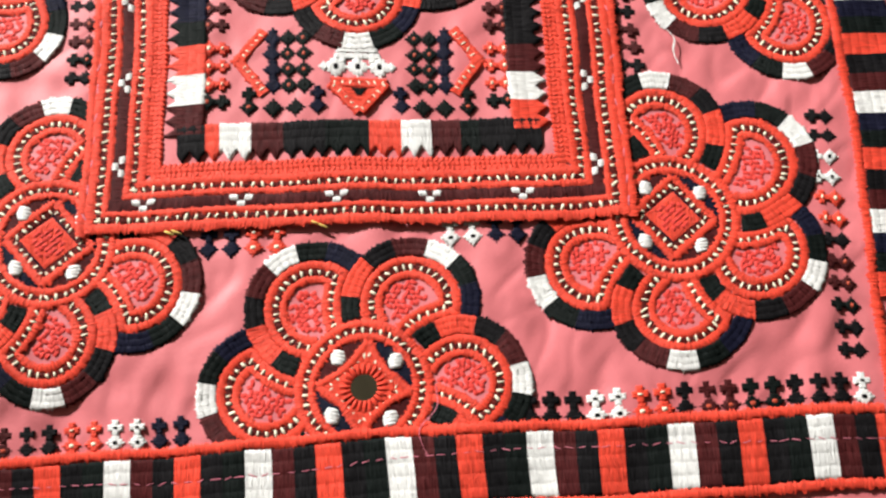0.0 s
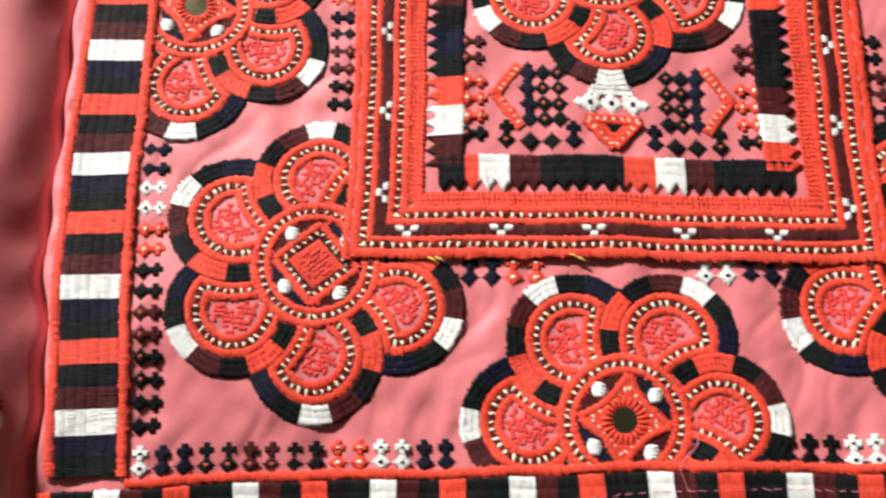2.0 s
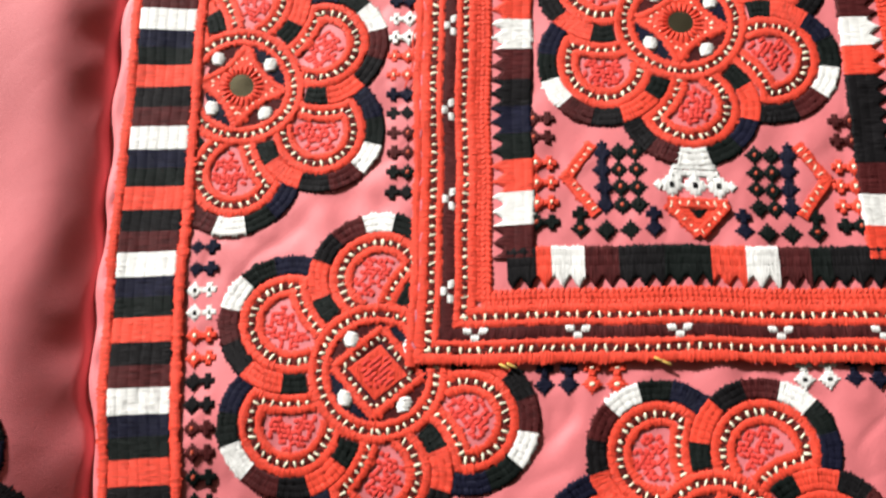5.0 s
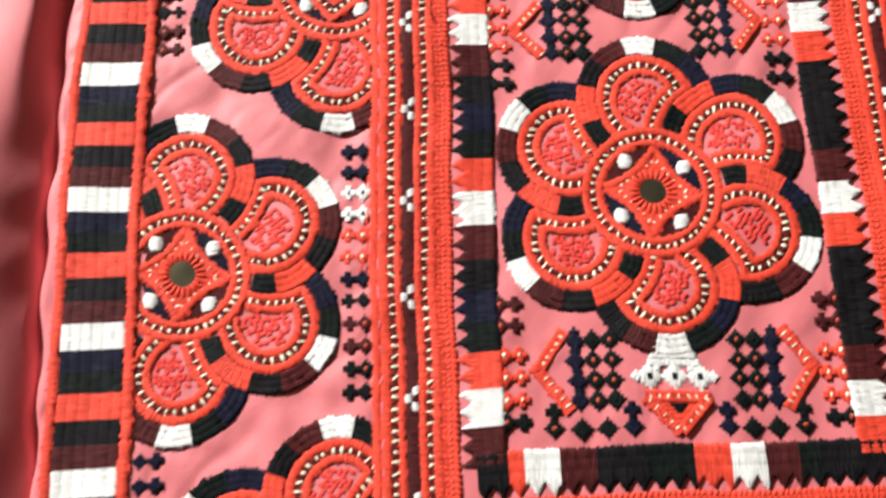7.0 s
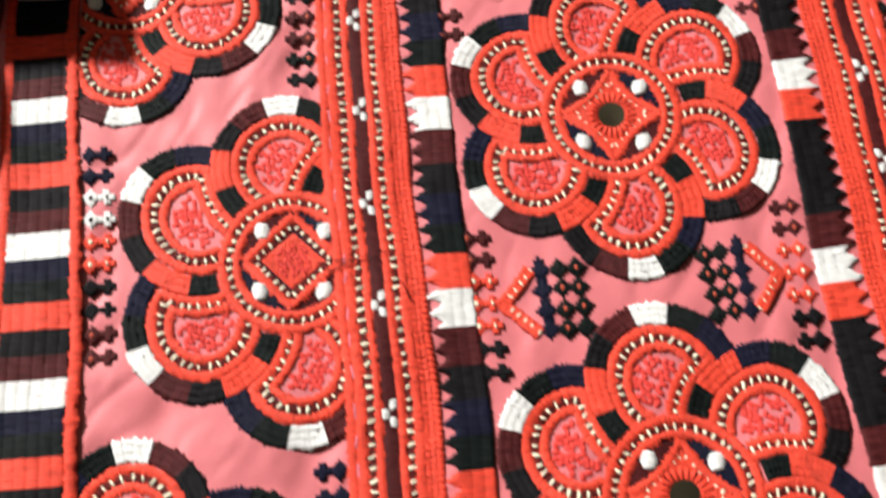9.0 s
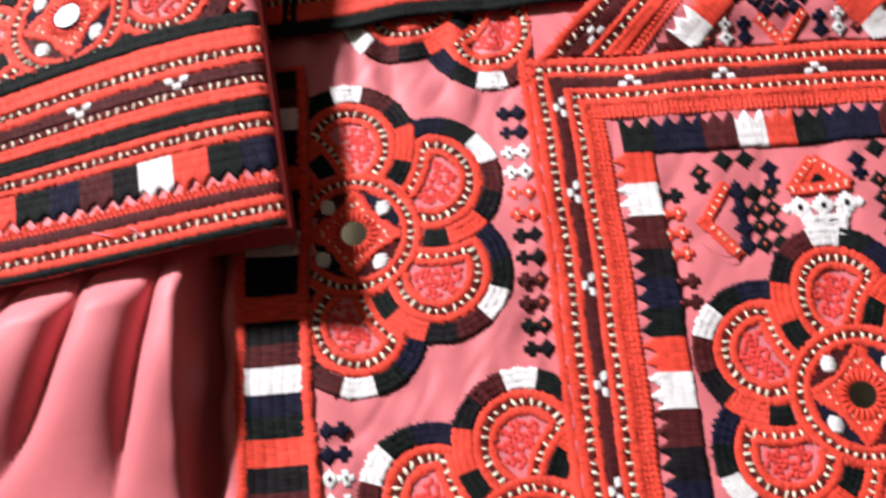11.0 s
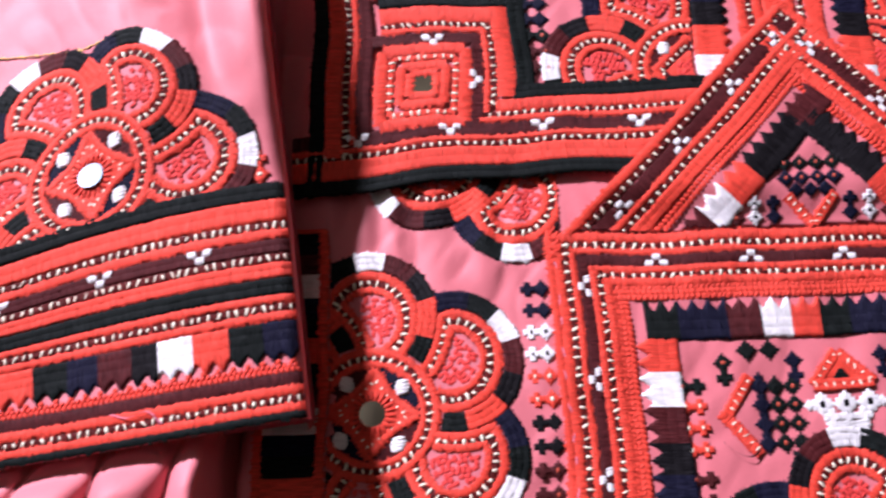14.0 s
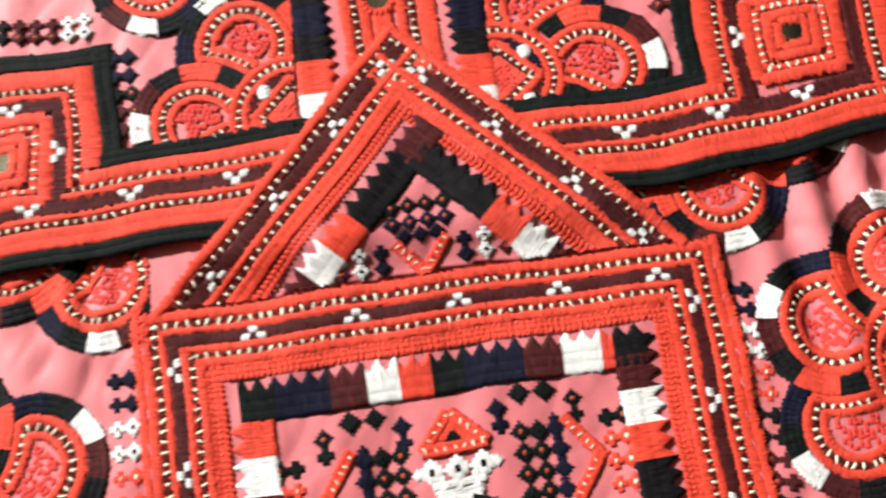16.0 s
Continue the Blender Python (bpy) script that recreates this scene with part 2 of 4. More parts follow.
# ---- stitch builders ----
class Work:
    """Collects quads with stitch coordinates for one mesh."""

    def __init__(self, lay, keep=None):
        self.lay, self.keep = lay, keep
        self.v, self.f, self.uv, self.mi, self.n = [], [], [], [], 0

    def grid(self, x, y, h, u, v, mat=0, quads=None):
        n, m = x.shape
        X, Y, Z = self.lay(x.ravel(), y.ravel())
        pts = np.stack([X, Y, Z + 0.45 * h.ravel()], 1) * 0.001
        i = (np.arange(n - 1)[:, None] * m + np.arange(m - 1)[None]).ravel()
        q = np.stack([i, i + 1, i + m + 1, i + m], 1)
        if quads is not None:
            q = q[quads.ravel()]
        if self.keep is not None:
            ok = self.keep(x.ravel(), y.ravel())
            q = q[ok[q].all(1)]
        if len(q) == 0:
            return
        mid = q[len(q) // 2]
        a, b, c = pts[mid[0]], pts[mid[1]], pts[mid[3]]
        if np.cross(b - a, c - a)[2] < 0:
            q = q[:, ::-1]
        self.v.append(pts)
        self.uv.append(np.stack([u.ravel(), v.ravel()], 1))
        self.f.append(q + self.n)
        self.mi.append(np.full(len(q), mat))
        self.n += len(pts)

    def ribbon(self, path, half, h0, h1, ribs=1, mat=0, jit=0.33, off=0.0, teeth=None, wob=0.035, k=4, edge=-0.6):
        """A raised row of satin stitch along a path: half its width, the height of its edge and of its crown."""
        p = np.asarray(path, float)
        if len(p) < 2:
            return
        t = np.gradient(p, axis=0)
        t /= np.linalg.norm(t, axis=1)[:, None] + 1e-9
        nrm = np.stack([-t[:, 1], t[:, 0]], 1)
        s = np.r_[0, np.cumsum(np.linalg.norm(np.diff(p, axis=0), axis=1))]
        lat, hh = [-1.0], [edge]
        for r in range(ribs):
            for c in np.linspace(0.1, 0.9, k):
                lat.append(-1 + 2 * (r + c) / ribs)
                hh.append((1 - (2 * c - 1) ** 2) ** 0.5 * (0.22 if ribs > 1 else 0.6) + (0.78 if ribs > 1 else 0.4))
            lat.append(-1 + 2 * (r + 1) / ribs)
            hh.append((0.62 if ribs > 4 else 0.76) if ribs > 1 else 0.3)
        hh[-1] = edge
        lat, hh = np.array(lat), np.array(hh)
        half = np.broadcast_to(np.asarray(half, float), (len(p),))
        L = lat[None] * half[:, None] + off
        # comb of thread ends along both edges
        odd = (np.arange(len(p)) + (rng.random(len(p)) < 0.12)) % 2
        j = jit * (rng.uniform(0.7, 2.6, (len(p), 2)) * odd[:, None] - 0.5)
        L[:, 0] -= j[:, 0]
        L[:, -1] += j[:, 1]
        drift = np.cumsum(rng.normal(0, 0.1, (len(p), 1)), 0)
        L[:, 1:-1] += 0.22 * (drift - drift.mean()) / (drift.std() + 0.3) * (ribs > 1)
        L = L + rng.normal(0, jit * 0.25, L.shape)
        if teeth:
            side, period, depth, phase = teeth
            w = depth * np.abs(((s + phase) / period) % 1 * 2 - 1) ** 0.8
            edge = np.clip((side * lat - 0.4) / 0.6, 0, 1)[None]
            L = L + side * edge * (depth - w)[:, None]
        x = p[:, 0:1] + nrm[:, 0:1] * L
        y = p[:, 1:2] + nrm[:, 1:2] * L
        h = h0 + (h1 - h0) * hh[None] * (1 + rng.normal(0, wob, (len(p), 1)))
        u = np.repeat(s[:, None] + rng.random() * 90, len(lat), 1)
        self.grid(x, y, h, u, L + rng.random() * 40, mat)

    def ticks(self, path, length, width, gap, h0, h1, mat=0, start=0.5):
        """Short single stitches laid across a path."""
        p = np.asarray(path, float)
        if len(p) < 2:
            return
        s = np.r_[0, np.cumsum(np.linalg.norm(np.diff(p, axis=0), axis=1))]
        at = np.arange(start * gap, s[-1] - 0.2 * gap, gap)
        for d in at:
            d = d + rng.normal(0, 0.08 * gap)
            c = np.array([np.interp(d, s, p[:, 0]), np.interp(d, s, p[:, 1])])
            e = np.array([np.interp(d + 0.3, s, p[:, 0]), np.interp(d + 0.3, s, p[:, 1])])
            g = np.array([np.interp(d - 0.3, s, p[:, 0]), np.interp(d - 0.3, s, p[:, 1])])
            tv = (e - g) / (np.linalg.norm(e - g) + 1e-9)
            a = rng.normal(0, 0.24)
            tv = np.array([tv[0] * math.cos(a) - tv[1] * math.sin(a), tv[0] * math.sin(a) + tv[1] * math.cos(a)])
            self.knot(c, (-tv[1], tv[0]), length * rng.uniform(0.7, 1.3), width * rng.uniform(0.7, 1.2), h0, h1, mat)

    def knot(self, c, way, length, width, h0, h1, mat=0):
        """One plump stitch."""
        w = np.asarray(way, float)
        w = w / (np.linalg.norm(w) + 1e-9)
        o = np.array([-w[1], w[0]])
        a = np.array([-0.5, -0.36, 0, 0.36, 0.5])
        b = np.array([-0.5, -0.33, 0, 0.33, 0.5])
        A, B = np.meshgrid(a, b, indexing="ij")
        taper = 1 - 0.5 * (2 * np.abs(A)) ** 3
        x = c[0] + w[0] * A * length + o[0] * B * width * taper
        y = c[1] + w[1] * A * length + o[1] * B * width * taper
        q = np.clip(1 - (2 * np.abs(A)) ** 3, 0, 1) * np.clip(1 - (2 * B) ** 2, 0, 1)
        h = h0 + (h1 - h0) * (q ** 0.5) - 0.15 * (q <= 0)
        self.grid(x, y, h, B * width + rng.random() * 50, A * length, mat)

    def disc(self, c, r0, r1, a0, a1, h0, h1, mat=0, rings=6):
        """A filled sector, its strands running outwards."""
        n = max(6, int(abs(a1 - a0) * r1 / 0.9))
        th, r = np.linspace(a0, a1, n), np.linspace(r0, r1, rings)
        T, R = np.meshgrid(th, r, indexing="ij")
        h = h0 + (h1 - h0) * (1 - ((R - r0) / (r1 - r0 + 1e-9) * 2 - 1) ** 2) + rng.normal(0, 0.03, T.shape[0])[:, None]
        self.grid(c[0] + R * np.cos(T), c[1] + R * np.sin(T), h, T * r1, R, mat)


def part(name, work, mats, parent, label=""):
    """One mesh object under a thing or a part."""
    if work.n == 0:
        return None
    me = bpy.data.meshes.new(name)
    V, F = np.concatenate(work.v), np.concatenate(work.f)
    used = np.unique(F)
    new_id = np.zeros(len(V), int)
    new_id[used] = np.arange(len(used))
    F, V, UV = new_id[F], V[used], np.concatenate(work.uv)[used]
    me.vertices.add(len(V))
    me.vertices.foreach_set("co", V.ravel())
    me.loops.add(4 * len(F))
    me.polygons.add(len(F))
    me.loops.foreach_set("vertex_index", F.ravel())
    me.polygons.foreach_set("loop_start", np.arange(0, 4 * len(F), 4))
    me.polygons.foreach_set("material_index", np.concatenate(work.mi))
    me.polygons.foreach_set("use_smooth", np.ones(len(F), bool))
    layer = me.uv_layers.new(name="UVMap")
    layer.data.foreach_set("uv", UV[F.ravel()].ravel())
    for m in mats if isinstance(mats, (list, tuple)) else [mats]:
        me.materials.append(m)
    me.update()
    me.validate()
    ob = new(name, me)
    if parent is not None:
        ob.parent = parent
    if label:
        ob["label"] = label
    return ob


def line(*pts, step=0.5, smooth=False):
    """Evenly spaced points along a chain of corners."""
    p = np.array(pts, float)
    if smooth and len(p) > 2:
        t = np.r_[0, np.cumsum(np.linalg.norm(np.diff(p, axis=0), axis=1))]
        dense = np.linspace(0, t[-1], 400)
        m = np.gradient(p, t, axis=0)
        i = np.clip(np.searchsorted(t, dense, side="right") - 1, 0, len(t) - 2)
        hgap = (t[i + 1] - t[i])
        q = ((dense - t[i]) / hgap)[:, None]
        hg = hgap[:, None]
        p = ((2 * q**3 - 3 * q**2 + 1) * p[i] + (q**3 - 2 * q**2 + q) * hg * m[i] + (-2 * q**3 + 3 * q**2) * p[i + 1] + (q**3 - q**2) * hg * m[i + 1])
    s = np.r_[0, np.cumsum(np.linalg.norm(np.diff(p, axis=0), axis=1))]
    at = np.linspace(0, s[-1], max(2, int(s[-1] / step) + 1))
    return np.stack([np.interp(at, s, p[:, 0]), np.interp(at, s, p[:, 1])], 1)


def aside(p, d):
    """The path shifted to its left by d."""
    p = np.asarray(p, float)
    t = np.gradient(p, axis=0)
    t /= np.linalg.norm(t, axis=1)[:, None] + 1e-9
    return p + d * np.stack([-t[:, 1], t[:, 0]], 1)


def stretch(p, a, b):
    """The stretch of a path from a to b millimetres along it."""
    s = np.r_[0, np.cumsum(np.linalg.norm(np.diff(p, axis=0), axis=1))]
    a, b = max(a, 0), min(b, s[-1])
    if b - a < 0.4:
        return np.zeros((0, 2))
    at = np.linspace(a, b, max(3, int((b - a) / 0.45) + 1))
    return np.stack([np.interp(at, s, p[:, 0]), np.interp(at, s, p[:, 1])], 1)


COLOUR = {"r": RED, "k": BLACK, "g": GREEN, "n": NAVY, "m": MAROON, "w": WHITE}
WORD = {"r": "red", "k": "black", "g": "dark green", "n": "navy blue", "m": "maroon", "w": "white"}


def cord(parent, lay, path, half, h=1.1, mat=RED, ribs=1, name="cord", label="", keep=None, h0=0.25):
    w = Work(lay, keep)
    if ribs == 1:
        w.ribbon(path, half, h0, h + 0.25, ribs, jit=0.42, edge=0.42)
    else:
        w.ribbon(path, half, h0, h, ribs)
    return part(name, w, mat, parent, label)


def tick_row(parent, lay, path, half, gap=1.9, keep=None, h=0.6, base=DARKBASE, up=0.6, size=(1.95, 0.95)):
    """A dark row with cream stitches across it."""
    w = Work(lay, keep)
    w.ribbon(path, half * 0.78, 0.2, h, 1, 0)
    w.ticks(path, size[0], size[1], gap, h * 0.7, h + up, 1)
    return part("stitched_line", w, [base, CREAM], parent, "dark row with cream cross stitches")


def blocks(parent, lay, path, half, seq, ribs=3, start=0.0, h=1.0, keep=None, teeth=None, h0=0.25):
    """Colour blocks of satin stitch end to end along a path: seq is a chain of (colour letter, length)."""
    s = start
    total = np.linalg.norm(np.diff(path, axis=0), axis=1).sum()
    for c, length in seq:
        a, b = s, s + length
        s = b
        if b < 0.5 or a > total - 0.5:
            continue
        w = Work(lay, keep)
        tt = teeth and (teeth[0], teeth[1], teeth[2], max(a, 0))
        w.ribbon(stretch(path, a, b), half, h0, h, ribs, teeth=tt)
        part("colour_block", w, COLOUR[c], parent, WORD[c] + " satin-stitched block")


def arc(c, r, a0, a1, step=0.45):
    n = max(4, int(abs(a1 - a0) * r / step))
    t = np.linspace(a0, a1, n)
    return np.stack([c[0] + r * np.cos(t), c[1] + r * np.sin(t)], 1)


# ---- the flower motif ----
ORDER_A = (("g", 132, 110), ("r", 110, 74), ("k", 74, 46), ("m", 46, 15), ("w", 15, -14), ("g", -14, -42), ("n", -42, -77))
ORDER_B = (("g", 132, 110), ("r", 110, 74), ("n", 74, 46), ("g", 46, 15), ("w", 15, -14), ("m", -14, -42), ("k", -42, -77))


def flower(parent, lay, cx, cy, a, rot, hand=1, mirror=True, orders="AAAAAA", keep=None, squash=1.0, glass=0.47, seen=None, tip_glass=0.0, reach=(5.42,) * 6, turns=(0,) * 6):
    """A whirl of six petals round a ringed centre. a: the offset of the white dots; rot: turn in degrees; hand: -1 whirls the other way; reach, turns: how far out each petal's tip lies and how far it is turned."""
    cr, sr = math.cos(radians(rot)), math.sin(radians(rot))

    def put(p, turn=0.0):
        p = np.asarray(p, float) * a
        c, s = math.cos(turn), math.sin(turn)
        q = np.stack([p[:, 0] * c - p[:, 1] * s, p[:, 0] * s + p[:, 1] * c], 1)
        r, th = np.hypot(q[:, 0], q[:, 1]), np.arctan2(q[:, 1], q[:, 0])
        at = (np.degrees(th) / 60) % 6
        i, g = at.astype(int) % 6, bump_of(at % 1, 0.1, 0.9)
        far = np.array(reach)[i] * (1 - g) + np.array(reach)[(i + 1) % 6] * g
        more = np.array(turns)[i] * (1 - g) + np.array(turns)[(i + 1) % 6] * g
        out = np.clip(r / a - 2.25, 0, None)
        r = r + a * out * ((far - 2.25) / 3.0 - 1)
        th = th + np.radians(more) * np.clip(out / 1.5, 0, 1)
        q = np.stack([r * np.cos(th), r * np.sin(th)], 1)
        q[:, 1] *= hand
        return np.stack([cx + q[:, 0] * cr - q[:, 1] * sr, cy + squash * (q[:, 0] * sr + q[:, 1] * cr)], 1)

    # centre disc in four colours
    w = Work(lay, keep)
    for k in range(4):
        t = k * math.pi / 2
        w.disc((cx, cy), 0.1 * a, 1.72 * a, t, t + math.pi / 2, 0.3, 0.45, k % 2)
    root = part("flower", w, [NAVY, MAROON], parent, "embroidered whirling flower in red, black and white floss" + (" with a mirror centre" if mirror else " with a red diamond centre"))
    if root is None:
        root = new("flower")
        root.parent = parent
        root["label"] = "embroidered whirling flower in red, black and white floss"
    st = 0.45 / a
    ring = lambda r: put(arc((0, 0), r, 0, 2 * math.pi, st))
    cord(root, lay, ring(2.2), 0.13 * a, 1.05, keep=keep, name="ring_cord")
    tick_row(root, lay, ring(1.965), 0.15 * a, 2.5, keep, size=(2.0, 1.0), up=0.7)
    cord(root, lay, ring(1.75), 0.11 * a, 1.0, keep=keep, name="ring_cord")
    for sx, sy in ((1, 1), (-1, 1), (-1, -1), (1, -1)):
        w = Work(lay, keep)
        for q in (-0.4, -0.13, 0.13, 0.4):
            w.knot((cx + sx * a * 0.98, cy + squash * sy * a * 0.98 + q * 3.6), (1, 0.2 * sx), 5.0 - 3.0 * abs(q), 1.9, 0.4, 2.0)
        part("white_dot", w, WHITE, root, "white padded dot")
    # diamond
    tip = 1.58 if mirror else 1.5
    corners = [(tip * a, 0), (0, tip * a), (-tip * a, 0), (0, -tip * a)]
    C = [np.array((cx + x, cy + squash * y)) for x, y in corners]
    w = Work(lay, keep)
    for k in range(4):
        bend = np.array((cx, cy)) + (0.41 if mirror else 0.5) * (C[k] + C[(k + 1) % 4] - 2 * np.array((cx, cy)))
        w.ribbon(line(C[k], bend, C[(k + 1) % 4], smooth=True), 0.12 * a, 0.4, 1.35, jit=0.45, edge=0.4)
    part("diamond_cord", w, RED, root)
    D = [np.array((cx, cy)) + (0.74 if mirror else 0.8) * (c - (cx, cy)) for c in C]
    w = Work(lay, keep)
    for k in range(4):
        w.ribbon(line(D[k], D[(k + 1) % 4]), 0.13 * a, 0.35, 0.65)
        w.ticks(line(D[k], D[(k + 1) % 4]), 1.7, 0.95, 2.4, 0.5, 1.1, 1)
    part("stitched_line", w, [RED if mirror else DARKBASE, CREAM], root)
    if mirror:
        w = Work(lay, keep)
        for k in range(4):
            d = (C[k] - (cx, cy)) * 0.86
            w.ribbon(line((cx, cy) + 0.45 * d, (cx, cy) + d), np.linspace(0.5 * a, 0.08 * a, len(line((cx, cy) + 0.45 * d, (cx, cy) + d))), 0.35, 0.95, 3)
        part("star", w, RED, root)
        w = Work(lay, keep)
        n = 22
        for k in range(n):
            t = 2 * math.pi * k / n
            w.knot((cx + (glass + 0.16) * a * math.cos(t), cy + squash * (glass + 0.16) * a * math.sin(t)), (math.cos(t), math.sin(t)), 0.44 * a, 1.35, 0.5, 1.75)
        part("mirror_frame", w, RED, root, "raised red buttonhole frame round the mirror")
        w = Work(lay, keep)
        t, r = np.meshgrid(np.linspace(0, 2 * math.pi, 25), np.linspace(0, glass * a, 5), indexing="ij")
        # tip_glass tilts the disc so that the lamp's glare spreads over it
        w.grid(cx + r * np.cos(t), cy + r * np.sin(t), 0.77 + abs(tip_glass) - tip_glass * r * np.sin(t) / (glass * a), r * np.cos(t), r * np.sin(t))
        part("mirror", w, GLARE if tip_glass else MIRROR, root, "small round mirror disc")
    else:
        w = Work(lay, keep)
        reach_in = 0.66 * tip * a
        p = line((cx - reach_in, cy), (cx + reach_in, cy))
        w.ribbon(p, np.maximum(0.3, reach_in * (1 - np.abs(np.linspace(-1, 1, len(p)))) * squash), 0.2, 0.6, 3, jit=0.1)
        for gx in range(-3, 4):
            for gy in range(-3, 4):
                if abs(gx) + abs(gy) <= 4 and (gx + 2 * gy) % 5:
                    q = ((gx + gy) * 0.115 * a, (gx - gy) * 0.115 * a)
                    w.knot((cx + q[0], cy + squash * q[1]), (1, rng.choice((-1, 1))), 2.0, 1.4, 0.45, 1.05, 1)
        part("knot_patch", w, [RED, ROSE], root)
    # petals
    for k in range(6):
        if seen is not None and k not in seen:
            continue
        turn = math.radians(60 * k)
        pc = np.array((3.22, 0.0))
        nb = 3.22 * np.array((math.cos(-math.pi / 3), math.sin(-math.pi / 3)))

        def outline(r, rn, rc):
            """Round the petal at r, then back to the centre ring along the neighbour at rn."""
            t = np.linspace(math.radians(178), math.radians(-178), 500)
            q = pc + r * np.stack([np.cos(t), np.sin(t)], 1)
            ok = (np.hypot(*q.T) > rc) & (np.hypot(*(q - nb).T) > rn)
            i = np.flatnonzero(ok)
            if len(i) < 4:
                return None
            q = q[i[0]:i[-1] + 1]
            e = q[-1] - nb
            t0 = math.atan2(e[1], e[0])
            t2 = t0 + np.linspace(0, 1.6, 200)
            g = nb + rn * np.stack([np.cos(t2), np.sin(t2)], 1)
            ok = (np.hypot(*g.T) > rc) & (np.hypot(*(g - pc).T) < r + 0.02)
            bad = np.flatnonzero(~ok[1:])
            g = g[1:(bad[0] + 1 if len(bad) else None)]
            return put(line(*np.concatenate([q, g]), step=st), turn)

        w = Work(lay, keep)
        for r, rn in ((1.55, 2.48), (1.05, 2.86)):
            o = outline(r, rn, 2.25 if r > 1.2 else 2.34)
            if o is not None:
                w.ribbon(o, (0.135 if r > 1.2 else 0.12) * a, 0.2, 1.15, jit=0.36, edge=0.45)
        part("petal_cord", w, RED, root)
        o = outline(1.30, 2.67, 2.3)
        if o is not None:
            tick_row(root, lay, o, 0.15 * a, 2.5, keep, size=(2.15, 1.0), up=0.7)
        w = Work(lay, keep)
        tilt = rng.uniform(-0.4, 0.4) + turn
        ct, st_ = math.cos(tilt), math.sin(tilt)
        for gx in range(-4, 5):
            for gy in range(-4, 5):
                e = np.array((gx * 0.17 + 0.085 * (gy % 2), gy * 0.17)) + rng.normal(0, 0.014, 2)
                q = np.array([[3.26 + ct * e[0] - st_ * e[1], 0.13 + st_ * e[0] + ct * e[1]]])
                if (gx + 2 * gy) % 7 and rng.random() < 0.94 and np.hypot(*e) < 0.76 and np.hypot(*(q[0] - pc)) < 0.84 and np.hypot(*(q[0] - nb)) > 3.08 and np.hypot(*q[0]) > 2.5:
                    b = tilt + 0.78 * (1 if (gx + gy) % 2 else -1)
                    w.knot(put(q, turn)[0], (math.cos(b), math.sin(b)), rng.uniform(2.0, 2.6), 1.6, -0.1, 0.42)
        part("knot_patch", w, ROSE, root)
        for c, t0, t1 in (ORDER_A if orders[k] == "A" else ORDER_B):
            w = Work(lay, keep)
            e = put(arc(pc, 2.03, radians(t0), radians(t1), st), turn)
            w.ribbon(e, 0.345 * a, 0.2 + 0.12 * (t0 > 100), 0.95 + 0.1 * (t0 > 70), 3, jit=0.42)
            part("colour_block", w, COLOUR[c], root, WORD[c] + " satin-stitched block")
    return root


# ---- small stitched motifs ----
def cells_into(w, c, way, pitch, where, h=0.75, mat=0):
    """Square stitches on a counted grid, grown together into one stepped shape."""
    way = np.asarray(way, float) / np.hypot(*way)
    o = np.array((-way[1], way[0]))
    n, lo = 2, min(min(q) for q in where)
    size = max(max(q) for q in where) - lo + 1
    full = np.zeros((size + 2, size + 2), bool)
    for i, j in where:
        full[i - lo + 1, j - lo + 1] = True
    k = np.arange(size * n + 1)
    I, J = np.meshgrid(k, k, indexing="ij")
    inner = np.ones(I.shape, bool)
    for a in (-0.5, 0.5):
        for b in (-0.5, 0.5):
            inner &= full[np.floor((I + a) / n).astype(int) + 1, np.floor((J + b) / n).astype(int) + 1]
    dome = np.where((I % n == 0) | (J % n == 0), 0.72, 1.0)
    H = np.where(inner, h * dome * rng.uniform(0.9, 1.1, I.shape), -0.25)
    X, Y = (I / n + lo - 0.5) * pitch, (J / n + lo - 0.5) * pitch
    X, Y = X + rng.normal(0, 0.05 * pitch, X.shape), Y + rng.normal(0, 0.05 * pitch, X.shape)
    K, M = np.meshgrid(k[:-1] // n + 1, k[:-1] // n + 1, indexing="ij")
    w.grid(c[0] + way[0] * X + o[0] * Y, c[1] + way[1] * X + o[1] * Y, H, X + rng.random() * 50, Y, mat, full[K, M])


LOZENGE = [(i, j) for i in range(-3, 4) for j in range(-3, 4) if abs(i) + abs(j) <= 3]
FAT_CROSS = [(i, j) for i in range(-3, 4) for j in range(-3, 4) if min(abs(i), abs(j)) <= 1]
PLUS = [(0, 0), (1, 0), (-1, 0), (0, 1), (0, -1)]


def diamond_into(w, c, way, size, h=0.75, mat=0):
    cells_into(w, c, way, size / 6.2, LOZENGE, h, mat)


def cross_into(w, c, way, size, h=0.75, mat=0):
    cells_into(w, c, way, size / 6.4, FAT_CROSS, h, mat)


MOTIF = {"k": (BLACK, BLACK), "n": (NAVY, NAVY), "g": (GREEN, ORANGE), "m": (MAROON, ORANGE), "w": (WHITE, BLACK), "r": (RED, CREAM), "G": (GREEN, GREEN)}


